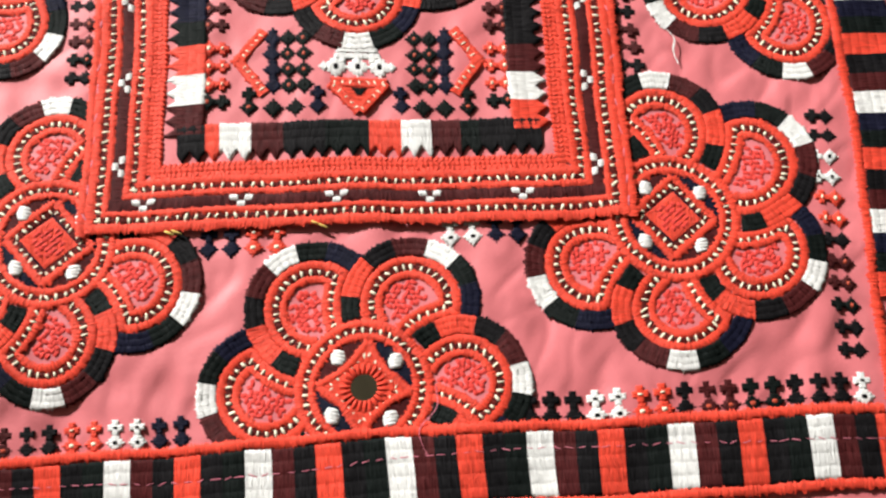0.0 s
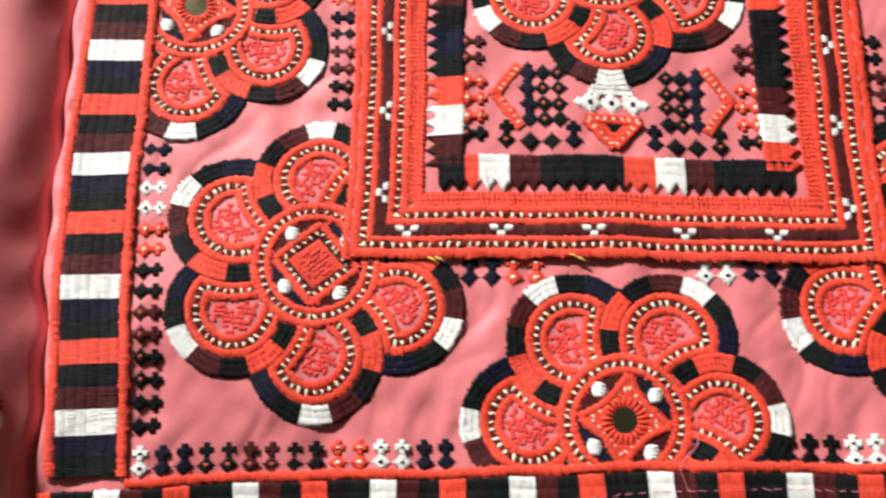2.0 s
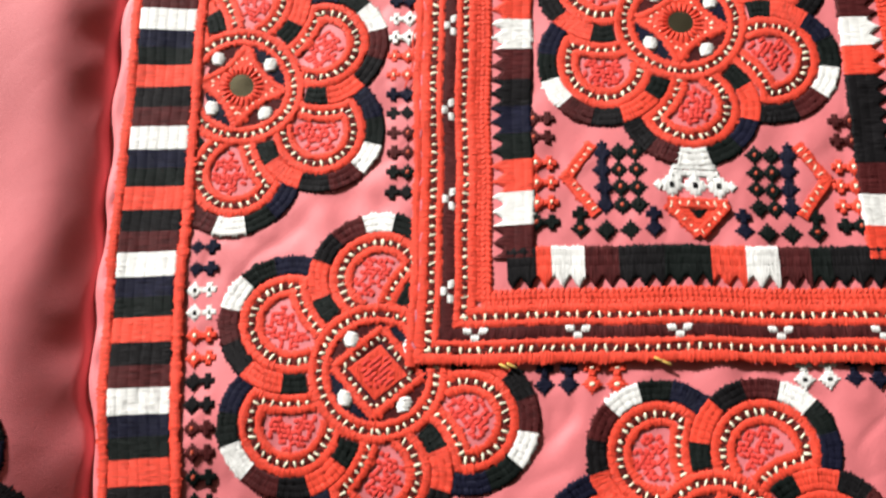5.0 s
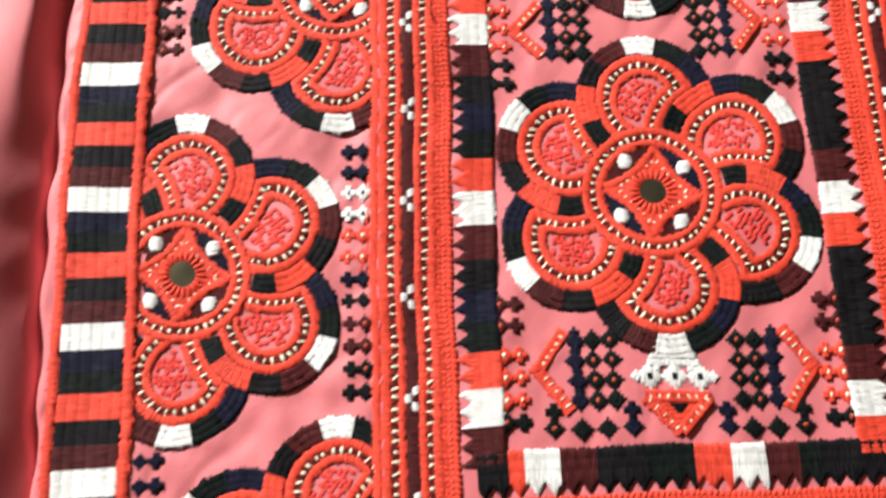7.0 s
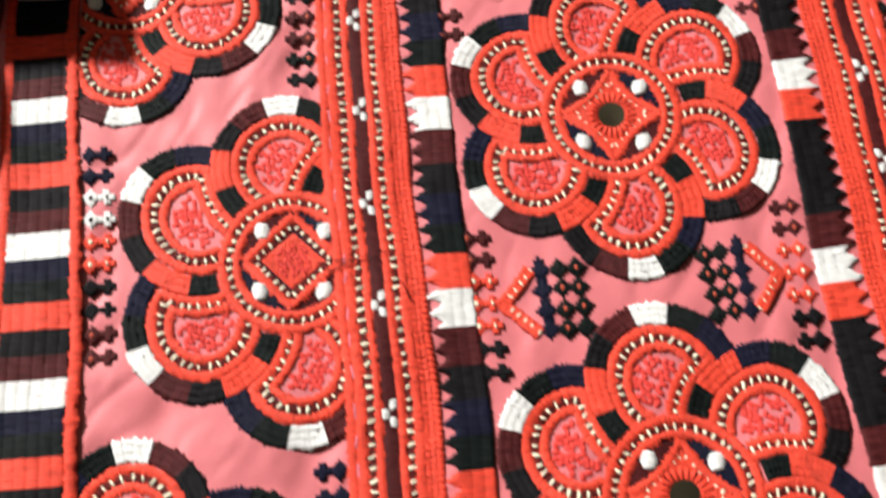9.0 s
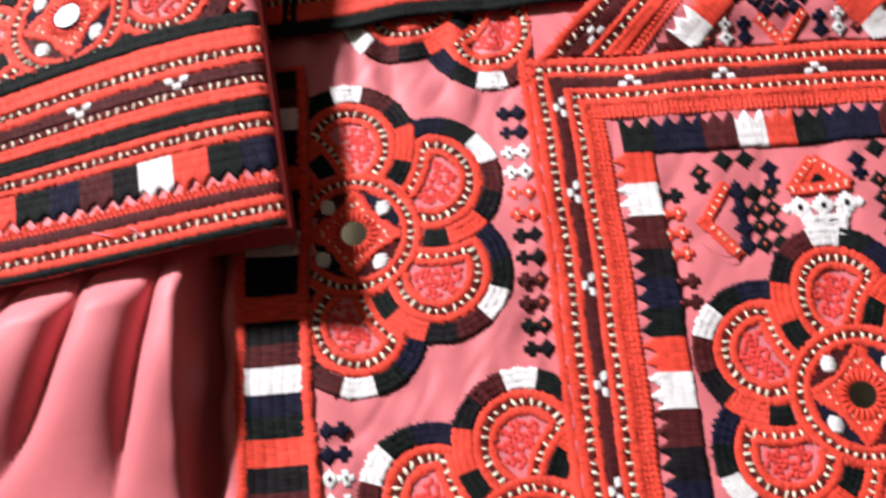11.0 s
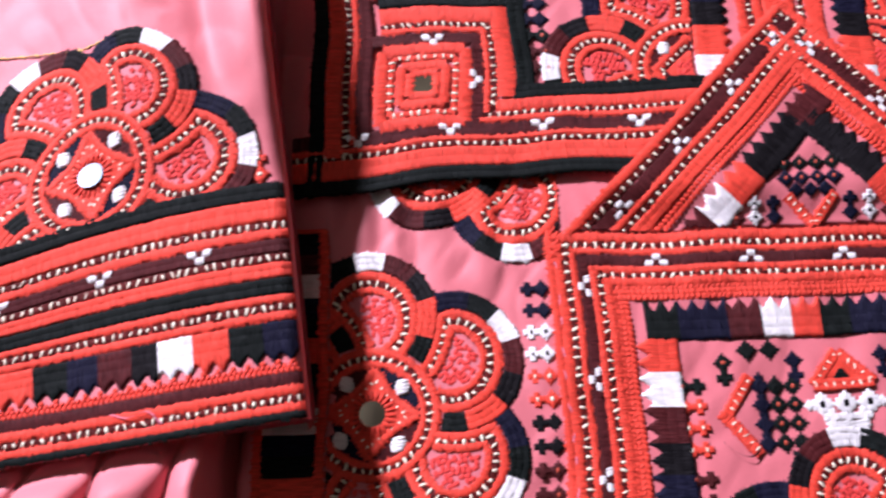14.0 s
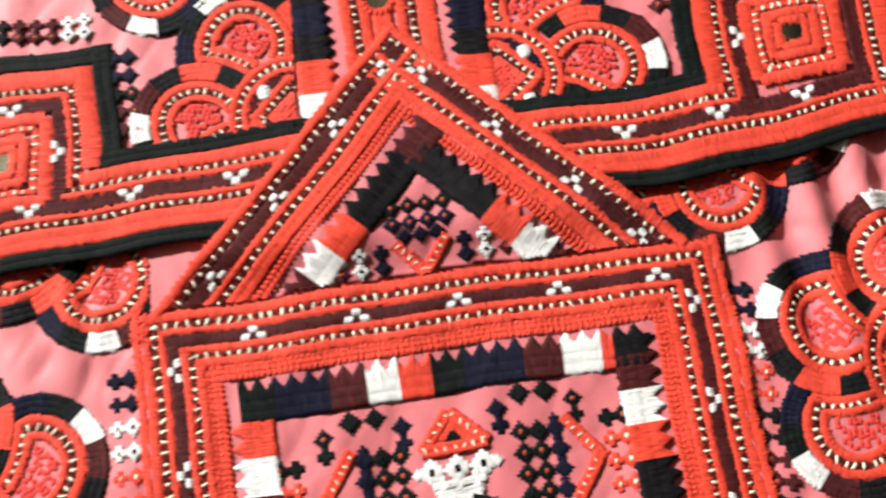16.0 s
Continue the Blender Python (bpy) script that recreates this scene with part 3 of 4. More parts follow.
def motif(parent, lay, c, way, colour, size=4.9, keep=None, both=True, lift=0.0):
    """A stepped diamond and a small cross side by side; way points from the diamond to the cross."""
    way = np.asarray(way, float) / np.hypot(*way)
    c = np.asarray(c, float)
    w = Work(lay, keep)
    a = c - way * size * 0.46 if both else c
    diamond_into(w, a, way, size * 1.06)
    if both:
        cross_into(w, c + way * size * 0.47, way, size * 0.9)
    m, spot = MOTIF[colour]
    if spot is not m:
        w.knot(a, (-way[1], way[0]), size * 0.33, size * 0.27, 0.55, 1.1, 1)
        if both and colour in "rw":
            w.knot(c + way * size * 0.47, (-way[1], way[0]), size * 0.3, size * 0.14, 0.7, 1.35, 1)
    part("stitched_motif", w, [m, spot], parent, {"k": "black", "n": "navy blue", "g": "dark green and orange", "m": "maroon", "w": "white", "r": "red and cream", "G": "dark green"}[colour] + " cross and diamond stitch")


def triple_dots(parent, lay, c, way, side=1, keep=None, size=2.3):
    """Three white dots as a trefoil."""
    way = np.asarray(way, float) / np.hypot(*way)
    o = np.array((-way[1], way[0])) * side
    c = np.asarray(c, float)
    w = Work(lay, keep)
    for d, e in ((-2.2, 0.9), (2.2, 0.9), (0, -1.1)):
        for q in (-0.8, 0, 0.8):
            w.knot(c + way * (d + q) + o * e, o + 0.15 * way * d, size * (1.0 if q else 1.15), 1.15, 0.5, 1.45)
    part("dot_trefoil", w, WHITE, parent, "three white knots")


def sheet(name, lay, x0, x1, y0, y1, mat, parent, step=1.6, inside=None, label="", puckered=0.8, spots=(), west=None):
    """The ground cloth of a piece, with a turned-down thickness."""
    xs, ys = np.arange(x0, x1 + step, step), np.arange(y0, y1 + step, step)
    X, Y = np.meshgrid(xs, ys, indexing="ij")
    if west is not None:
        X = west(Y) + (X - x0) / (xs[-1] - x0) * (xs[-1] - west(Y))
    w = Work(lay, inside)
    w.grid(X, Y, puckered * (pucker(X, Y) + 0.1) * (0.08 + 0.92 * under_flowers(X, Y, spots)) / 0.45 - 0.1, X, Y)
    ob = part(name, w, mat, parent, label)
    m = ob.modifiers.new("thickness", "SOLIDIFY")
    m.thickness, m.offset = 0.0006, -1
    return ob


def thing(name, label, category, group=""):
    return tagged(new(name), label, category, group)


def lerp(a, b, t):
    return np.asarray(a, float) * (1 - t) + np.asarray(b, float) * t


# ---- the room ----
def slab(name, lo, hi, mat):
    bm = bmesh.new()
    bmesh.ops.create_cube(bm, size=1)
    for v in bm.verts:
        v.co = Vector([lo[i] + (v.co[i] + 0.5) * (hi[i] - lo[i]) for i in range(3)])
    me = bpy.data.meshes.new(name)
    bm.to_mesh(me)
    bm.free()
    me.materials.append(mat)
    return tagged(new(name, me), kind="structure")


tagged(slab("floor", (-5.0, -4.5, -0.06), (4.6, 5.2, -0.014), CARPET), "dark brown carpet with pale flecks", "carpet")
slab("wall_north", (-5.0, 5.2, -0.06), (4.6, 5.3, 2.9), PLASTER)
slab("wall_south", (-5.0, -4.6, -0.06), (4.6, -4.5, 2.9), PLASTER)
slab("wall_west", (-5.1, -4.6, -0.06), (-5.0, 5.3, 2.9), PLASTER)
slab("wall_east", (4.6, -4.6, -0.06), (4.7, 5.3, 2.9), PLASTER)
slab("ceiling", (-5.1, -4.6, 2.9), (4.7, 5.3, 3.0), PLASTER)

# ---- the skirt front ----
skirt = thing("skirt", "pink cotton skirt densely embroidered in red, black and white", "dress")
LS = lay_skirt(0.0)
# the embroidered ground reaches past both border bands
WORKED = [(-104, 115.4, 48), (-7.2, 77.4, 48), (-158, 199.9, 48), (-122.4, 295.8, 48), (-173.6, 384.8, 48), (-135, 480, 48), (82, 135.6, 48), (117, 234, 48), (73, 318, 46), (96.7, 414, 48), (45, 497, 46)]
sheet("skirt_cloth", LS, -216, 178, 8, 500, PINK, skirt, 1.0, label="pink cotton cloth, slightly puckered", puckered=1.0, spots=WORKED)

LEFT_O = line((-174.5, 44), (-183.2, 102.7), (-190, 158), (-194.8, 205), (-199.0, 262), (-202, 320), (-206, 380), (-209, 440), smooth=True)
LEFT_I = line((-151.0, 47), (-160, 105), (-166.5, 158), (-171.6, 205), (-175.6, 262), (-180.6, 318), (-184.8, 360), (-190, 440), smooth=True)
BOT_T = line((-151, 45.5), (-87, 54.9), (-6, 65.3), (50, 72), (142, 82.2), smooth=True)
RIGHT_I = line((143, 84), (141.2, 119), (138.3, 174), (135.4, 205), (130, 250), (122, 320), (116, 390), (112, 440), smooth=True)


def between(p, q, t):
    n = max(len(p), len(q))
    i = np.linspace(0, 1, n)
    P = np.stack([np.interp(i, np.linspace(0, 1, len(p)), p[:, k]) for k in (0, 1)], 1)
    Q = np.stack([np.interp(i, np.linspace(0, 1, len(q)), q[:, k]) for k in (0, 1)], 1)
    return line(*(P * (1 - t) + Q * t))


LB = lay_skirt(0.35)
BORDER = [("r", 7.4), ("g", 6.1), ("n", 6.1), ("w", 7.5), ("m", 6.4), ("k", 6.8)]
border_left = new("border_band")
border_left.parent = skirt
border_left["label"] = "striped border band in red, black, maroon and white blocks"
cord(border_left, LB, aside(LEFT_O, -1.1), 1.25, 1.3)
cord(border_left, LB, aside(LEFT_I, 1.2), 1.35, 1.5)
blocks(border_left, LB, between(LEFT_O, LEFT_I, 0.5), 9.3, BORDER * 11, 6, -7.9, 1.0)
border_bottom = new("border_band")
border_bottom.parent = skirt
border_bottom["label"] = "striped hem band in red, black, maroon and white blocks"
cord(border_bottom, LB, aside(BOT_T, -0.9), 1.3, 1.5)
BOT_M = aside(line((-176, 41.5), (-151, 45.5), (-87, 54.9), (-6, 65.3), (50, 72), (142, 82.2), smooth=True), -11.6)
blocks(border_bottom, LB, BOT_M, 9.3, [("r", 7.4), ("k", 6.2), ("g", 6.4), ("w", 7.5), ("m", 6.3), ("k", 6.3)] * 9, 5, 36.4 - 40.1, 1.0)
cord(border_bottom, LB, aside(BOT_M, -10.6), 1.3, 1.3)
border_right = new("border_band")
border_right.parent = skirt
border_right["label"] = "striped border band in red, black, maroon and white blocks"
cord(border_right, LB, aside(RIGHT_I, -1.0), 1.3, 1.4)
blocks(border_right, LB, aside(RIGHT_I, -11.2), 9.0, BORDER * 10, 6, 31, 1.0)
# a loose pink tacking thread along the hem
w = Work(LB)
tack = aside(BOT_M, 3.2)
w.ticks(tack + np.stack([0 * tack[:, 0], 1.2 * np.sin(tack[:, 0] / 30)], 1), 0.3, 3.0, 3.6, 0.9, 1.25)
part("tacking_thread", w, PINKTHREAD, skirt, "loose pink tacking stitches along the hem")


def right_of(p, q):
    p, q = np.asarray(p, float), np.asarray(q, float)
    return lambda x, y: (q[0] - p[0]) * (y - p[1]) - (q[1] - p[1]) * (x - p[0]) < 0


def left_of(p, q):
    f = right_of(p, q)
    return lambda x, y: ~f(x, y)


PK = dict(bl=(-93.5, 119.6), br=(67.9, 136.0), tr=(39.4, 452.4), tl=(-121.1, 440.8))
west_of_pocket = left_of((-91.5, 119), (-118.8, 439.7))
east_of_pocket = right_of((66.5, 135), (38.0, 451.3))
below_pocket = right_of((-93, 120.5), (68, 137))
off_pocket_w = lambda x, y: west_of_pocket(x, y) | below_pocket(x, y)
off_pocket_e = lambda x, y: east_of_pocket(x, y) | below_pocket(x, y)
above_hem = left_of((-151, 45), (142, 81))
in_left = lambda x, y: x > np.interp(y, LEFT_I[:, 1], LEFT_I[:, 0]) + 0.3
in_right = lambda x, y: x < np.interp(y, RIGHT_I[:, 1], RIGHT_I[:, 0]) - 0.3

FL = lay_skirt(0.0)
flower(skirt, FL, -104, 115.4, 8.6, 96, 1, False, keep=off_pocket_w, reach=(5.23, 5.5, 5.42, 5.35, 5.33, 5.3), turns=(1.2, 1.3, 1.4, 0.5, 2.7, 2))
flower(skirt, FL, -7.2, 77.4, 8.5, 126, 1, True, keep=above_hem, reach=(5.4, 5.33, 5.3, 5.3, 5.35, 5.48), turns=(0.3, 0.2, 0, 0, 1.6, 0.3))
flower(skirt, FL, -158.0, 199.9, 8.5, 38, -1, True, keep=in_left, reach=(5.56, 5.41, 5.4, 5.45, 5.45, 5.5), turns=(1.7, 2.5, 3.2, 3, 3, 4.5))
flower(skirt, FL, -122.4, 295.8, 8.5, 96, 1, False, keep=west_of_pocket, reach=(5.42, 5.68, 5.43, 5.5, 5.4, 5.4), turns=(-0.9, -4.1, -0.3, -0.2, 0, 0))
flower(skirt, FL, -173.6, 384.8, 8.3, 34, -1, True, keep=in_left, reach=(5.53, 5.5, 5.5, 5.4, 5.4, 5.55), turns=(-2, 1.5, -0.9, 0, 0, -0.5))
flower(skirt, FL, -135, 480, 8.5, 96, 1, False, keep=west_of_pocket, reach=(5.4, 5.5, 5.67, 5.3, 5.3, 5.3), turns=(0, 0, 1.3, -2.5, 0, 0))
flower(skirt, FL, 82, 135.6, 8.7, 96, -1, False, keep=off_pocket_e, reach=(5.31, 5.77, 5.2, 5.1, 5.4, 5.4), turns=(0, -2.9, -4.1, 2.9, 3.7, 0))
flower(skirt, FL, 117, 234, 8.5, 157, 1, True, keep=in_right)
flower(skirt, FL, 73, 318, 8.3, 90, -1, False, keep=east_of_pocket)
flower(skirt, FL, 96.7, 414, 8.4, 156, 1, True, reach=(5.55,) * 6)
flower(skirt, FL, 41.5, 497, 8.4, 100, -1, False)

# stitched motifs beside the flowers
for n, c in enumerate("nnwwrrkkmmggkk"):
    motif(skirt, FL, lerp((-160.2, 147.4), (-147.9, 61.8), n / 13), (1, 0.12), c, 4.6)
for n, c in enumerate("wnnggmmkkrrwwnn"):
    motif(skirt, FL, lerp((-147.7, 51.5), (-58.8, 63.4), n / 14), (-0.12, 1), c, 4.6)
for n, c in enumerate("nnwwrrnkmmgk"):
    motif(skirt, FL, lerp((-111.2, 241), (-104.9, 170), n / 11), (-1, -0.08), c, 4.6)
for n, c in enumerate("nnwwrrkkmm"):
    motif(skirt, FL, lerp((-176.4, 327.7), (-171.0, 264), n / 10), (1, 0.1), c, 4.6)
for n, c in enumerate("nnwwrrkkmmgk"):
    motif(skirt, FL, lerp((-127, 424), (-120.8, 350.4), n / 11), (-1, -0.08), c, 4.6)
for x, c in zip((-57.0, -50.4, -44.0, -37.2), "nnrr"):
    motif(skirt, FL, (x, 118.6 + 0.11 * (x + 57)), (-0.1, 1), c, 5.0)
for x, c in zip((13.9, 20.6, 27.5, 34.2), "wwnn"):
    motif(skirt, FL, (x, 127.6 + 0.11 * (x - 14)), (-0.1, 1), c, 5.0)
for n, c in enumerate("wkkkggmmkrrwwkkk"):
    motif(skirt, FL, lerp((136.5, 86.6), (40, 74.8), n / 15), (-0.12, 1), c, 5.2)
for n, c in enumerate("kkwwrrkmmgkk"):
    motif(skirt, FL, lerp((128.5, 173), (134, 98), n / 11), (-1, 0), c, 4.6)
for n, c in enumerate("kkmmkk"):
    motif(skirt, FL, lerp((66, 212), (70.5, 180), n / 5), (1, 0), c, 5.0)
for n, c in enumerate("nnwwrrkkmmgk"):
    motif(skirt, FL, lerp((46, 438), (53, 372), n / 11), (1, -0.15), c, 4.6)

# ---- the pocket panel ----
pocket = thing("pocket_panel", "tall embroidered pocket panel with a pointed flap, sewn on the skirt", "pocket panel")
LP = lay_skirt(1.0)
in_quad = lambda x, y: ~left_of(PK["bl"], PK["tl"])(x, y) & ~right_of(PK["br"], PK["tr"])(x, y) & ~right_of(PK["bl"], PK["br"])(x, y) & ~left_of(PK["tl"], PK["tr"])(x, y)
sheet("pocket_cloth", lay_skirt(0.9), -126, 74, 114, 456, PINK, pocket, 1.0, inside=in_quad, label="pink cotton ground cloth", puckered=0.6, spots=[(-24.2, 232.9, 48), (-33.9, 337.9, 48)])


def inset(d):
    """The pocket's four corners moved in by d."""
    k = [np.array(PK[n]) for n in ("bl", "br", "tr", "tl")]
    out = []
    for i in range(4):
        a, b, c = k[i - 1], k[i], k[(i + 1) % 4]
        u, v = (b - a) / np.linalg.norm(b - a), (c - b) / np.linalg.norm(c - b)
        nu, nv = np.array((-u[1], u[0])), np.array((-v[1], v[0]))
        m = np.array([nu, nv])
        out.append(np.linalg.solve(m, np.array([nu @ (b + nu * d), nv @ (b + nv * d)])))
    return out


def frame_sides(d, over=0.0):
    k = inset(d)
    for i in range(4):
        a, b = k[i], k[(i + 1) % 4]
        e = (b - a) / np.linalg.norm(b - a) * over
        yield line(a - e, b + e)


for d, half, kind in ((0.7, 1.4, "c"), (3.3, 1.3, "t"), (5.2, 0.9, "c"), (8.1, 1.95, "m"), (10.9, 1.0, "c"), (12.9, 1.2, "t"), (14.9, 1.2, "c")):
    for p in frame_sides(d, half):
        if kind == "c":
            cord(pocket, LP, p, half, 0.95)
        elif kind == "t":
            tick_row(pocket, LP, p, half, 2.9, size=(2.2, 1.0), up=0.65)
        else:
            cord(pocket, LP, p, half, 0.75, MAROON, 1, "maroon_stripe", "maroon satin row")
for p in frame_sides(7.9):
    L = np.linalg.norm(p[-1] - p[0])
    for s in np.arange(9, L - 5, 28.5):
        i = int(s / L * (len(p) - 1))
        triple_dots(pocket, LP, p[i], p[-1] - p[0], 1)
# the seam that holds the panel's long sides: an outer cord and worn pink thread
for n, p in enumerate(frame_sides(-1.7)):
    if n in (1, 3):
        cord(pocket, LP, p, 1.15, 0.9, name="seam_cord", label="red cord along the seam")
        w = Work(LP)
        q = aside(p, 1.25)
        w.ticks(q + np.stack([0.35 * np.sin(q[:, 1] / 11), 0 * q[:, 1]], 1), 0.55, 4.6, 8.3, 0.75, 1.25)
        part("seam_thread", w, PINKTHREAD, pocket, "worn pink seam thread")
# a frayed tuft where the seam ends at the upper corner
w = Work(LP)
for k in range(26):
    a = rng.uniform(0, 6.28)
    w.knot(np.array((-120.8, 437.5)) + rng.normal(0, (0.9, 2.6)), (math.cos(a), math.sin(a)), rng.uniform(2.0, 3.6), 0.9, 0.7, rng.uniform(1.4, 2.2))
part("frayed_tuft", w, RED, pocket, "frayed red thread ends")
# looped red edging and the toothed colour band
w = Work(LP)
for p in frame_sides(17.6):
    L = np.linalg.norm(p[-1] - p[0])
    t = (p[-1] - p[0]) / L
    o = np.array((-t[1], t[0]))
    w.ribbon(aside(p, 0.4), 2.2, 0.0, 0.45, 2)
    for s in np.arange(0.8, L, 1.6):
        q = p[0] + t * s
        for k, lean in ((-0.9, 0.6), (0.7, -0.6), (2.2, 0.6)):
            w.knot(q + o * k + t * rng.normal(0, 0.15), o + t * lean, 2.2, 1.55, 0.05, 0.75)
part("loop_edging", w, RED, pocket, "red looped edging")
SIDES = list(frame_sides(28.7, 4.4))
# bottom, right, top, left, each running round the panel
TEETH = (-1, 4.75, 4.0, 0)
blocks(pocket, LP, SIDES[0], 4.4, [("k", 8.5), ("r", 4.4), ("w", 9.6), ("m", 9.9), ("k", 13), ("g", 13.5), ("r", 9.9), ("w", 9.4), ("m", 9.1), ("g", 6), ("k", 11.5), ("k", 12)], 3, -65.6 - SIDES[0][0][0] - 5.5, 1.05, teeth=TEETH)
right_side = stretch(SIDES[1], 162.3 - SIDES[1][0][1], 400)
blocks(pocket, LP, right_side, 4.4, [("r", 9.8), ("w", 9.6), ("m", 9.8), ("k", 28.4)] * 5, 3, 0, 1.05, teeth=TEETH)
blocks(pocket, LP, SIDES[2], 4.4, [("k", 10.4), ("r", 3.3), ("w", 10.8), ("m", 10.7), ("n", 16.5), ("g", 9), ("r", 9), ("w", 9), ("m", 10.3), ("n", 14.9), ("g", 12)], 3, SIDES[2][0][0] - 19.3, 1.05, teeth=TEETH)
left_side = stretch(SIDES[3], SIDES[3][0][1] - 410.4, 500)
blocks(pocket, LP, stretch(left_side, 0, 259), 4.4, [("r", 10), ("w", 10.2), ("m", 10.4), ("k", 9), ("n", 9), ("g", 8.6)] * 5, 3, 0, 1.05, teeth=TEETH)

flower(pocket, LP, -24.2, 232.9, 8.7, 97, 1, True, "AAABBB", reach=(5.42, 5.3, 5.18, 5.24, 5.62, 5.64), turns=(-1.9, -3.7, -0.1, 0.8, 3.9, -2.2))
flower(pocket, LP, -33.9, 337.9, 8.5, 97, 1, True, "AAABBB", reach=(5.45, 5.32, 5.17, 5.4, 5.6, 5.7), turns=(-2, -3.5, -1.2, 0, -1.8, -0.6))


def cluster(parent, lay, c, ux, uy, flip=1, tall=11.2):
    """A dark lattice of little crosses with a red chevron at one side."""
    c, ux, uy = np.asarray(c, float), np.asarray(ux, float), np.asarray(uy, float)
    for i in range(3):
        for j in range(4):
            w = Work(lay)
            p = c + ux * flip * (i - 1) * 4.9 + uy * (j - 1.5) * 5.5 + rng.normal(0, 0.12, 2)
            diamond_into(w, p, ux, 5.5, 0.7)
            if i == 0:
                cells_into(w, p + uy * 2.7, ux, 1.0, PLUS, 0.65)
            else:
                w.knot(p, uy, 1.5, 1.2, 0.5, 1.0, 1 if j in (1, 2) or (i + j) % 2 else 0)
            part("stitched_motif", w, [NAVY if i == 0 else GREEN, ORANGE], parent)
    w = Work(lay)
    a = c - ux * flip * 16.0
    for s in (1, -1):
        e = c - ux * flip * 7.6 + uy * s * tall
        w.ribbon(line(a, e), 1.75, 0.05, 0.7, 2, 0)
        w.ticks(line(lerp(a, e, 0.1), e) + ux * flip * 0.5, 1.7, 0.65, 2.3, 0.55, 1.1, 1)
    cells_into(w, a - ux * flip * 1.0, ux, 1.1, PLUS, 0.7)
    part("red_chevron", w, [RED, CREAM], parent, "red chevron with cream stitches")


def heart(parent, lay, c, ux, uy, flip=1):
    """A red pointed motif with a fan of white crosses over it."""
    c, ux, uy = np.asarray(c, float), np.asarray(ux, float), np.asarray(uy, float) * flip
    w = Work(lay)
    A, B, T = c - ux * 9 + uy * 3.6, c + ux * 9 + uy * 3.6, c - uy * 6
    for p, q in ((A, T), (B, T), (A, B)):
        w.ribbon(line(p, q), 1.7, 0.2, 1.1, 2, 0)
        w.ticks(line(p, q), 1.8, 0.8, 2.6, 0.7, 1.3, 1)
    w.ribbon(line(c + uy * 2.5, c - uy * 5.5), np.linspace(7.6, 1, len(line(c + uy * 2.5, c - uy * 5.5))), 0.1, 0.7, 3, 0)
    w.ribbon(line(c + uy * 1.8, c - uy * 0.8), np.linspace(2.6, 0.8, len(line(c + uy * 1.8, c - uy * 0.8))), 0.5, 0.95, 2, 2)
    part("red_heart", w, [RED, CREAM, GREEN], parent, "red pointed heart motif with cream stitches")
    for k in range(3):
        motif(parent, lay, c + uy * 9.2 + ux * (k - 1) * 7.0, ux, "w", 6.8, both=False)
    for k in range(3):
        w = Work(lay)
        cross_into(w, c + uy * 13.0 + ux * (k - 1) * 4.7, ux, 4.7)
        part("stitched_motif", w, WHITE, parent, "white cross stitch")
    w = Work(lay)
    p = line(c + uy * 14.2, c + uy * 19.2)
    w.ribbon(p, np.linspace(6.6, 5.2, len(p)), 0.2, 0.85, 3)
    part("colour_block", w, WHITE, parent, "white satin-stitched block")
    for s in (-1, 1):
        w = Work(lay)
        diamond_into(w, c + uy * 9.3 + ux * s * 10.8, ux, 3.2)
        part("stitched_motif", w, WHITE, parent)


UX = np.array((0.995, 0.085))
UY = np.array((-0.085, 0.996))


def pocket_end(c, flip, reach, west=22.2, row=4.6):
    """The stitched field between a flower and the end of the panel; c is the middle of the heart."""
    c = np.asarray(c, float)
    heart(pocket, LP, c, UX, UY, flip)
    v = UY * flip
    cluster(pocket, LP, c - UX * west + v * 11.5, UX, UY, 1)
    cluster(pocket, LP, c + UX * 23.3 + v * 11.5, UX, UY, -1)
    for s in (-1, 1):
        for k, col in enumerate("rrr"):
            motif(pocket, LP, c + UX * s * 45.2 + v * (reach - 6.2 * k), UX * -s, col, 4.6)
        for k, col in enumerate("mm"):
            motif(pocket, LP, c + UX * s * 45.4 + v * (reach + 14.5 - 6.2 * k), UX * -s, col, 4.6)
        motif(pocket, LP, c + UX * s * 45.2 + v * (reach - 18.3), UX * -s, "g", 4.8)
        motif(pocket, LP, c + UX * s * 34.6 + v * -2.0, v, "g", 4.8)
        motif(pocket, LP, c + UX * s * 13.2 + v * -2.0, v, "n", 4.8)
        for k in (0, 1):
            motif(pocket, LP, c + UX * s * (20 + 7.0 * k) - v * row, UX, "G", 5.4, both=False)


pocket_end((-16.5, 169.8), 1, 16)
pocket_end((-37.4, 402.7), -1, 20.5, 19.8, 7.4)
for s in (-1, 1):
    cluster(pocket, LP, np.array((-28.4, 286.1)) + UX * s * 22.6, UX, UY, -s, 9.0)
    for k, col in enumerate("mmrrrkk"):
        motif(pocket, LP, np.array((-28.5, 287)) + UX * s * 43.6 + UY * (18 - 6.2 * k), UX * -s, col, 4.6)

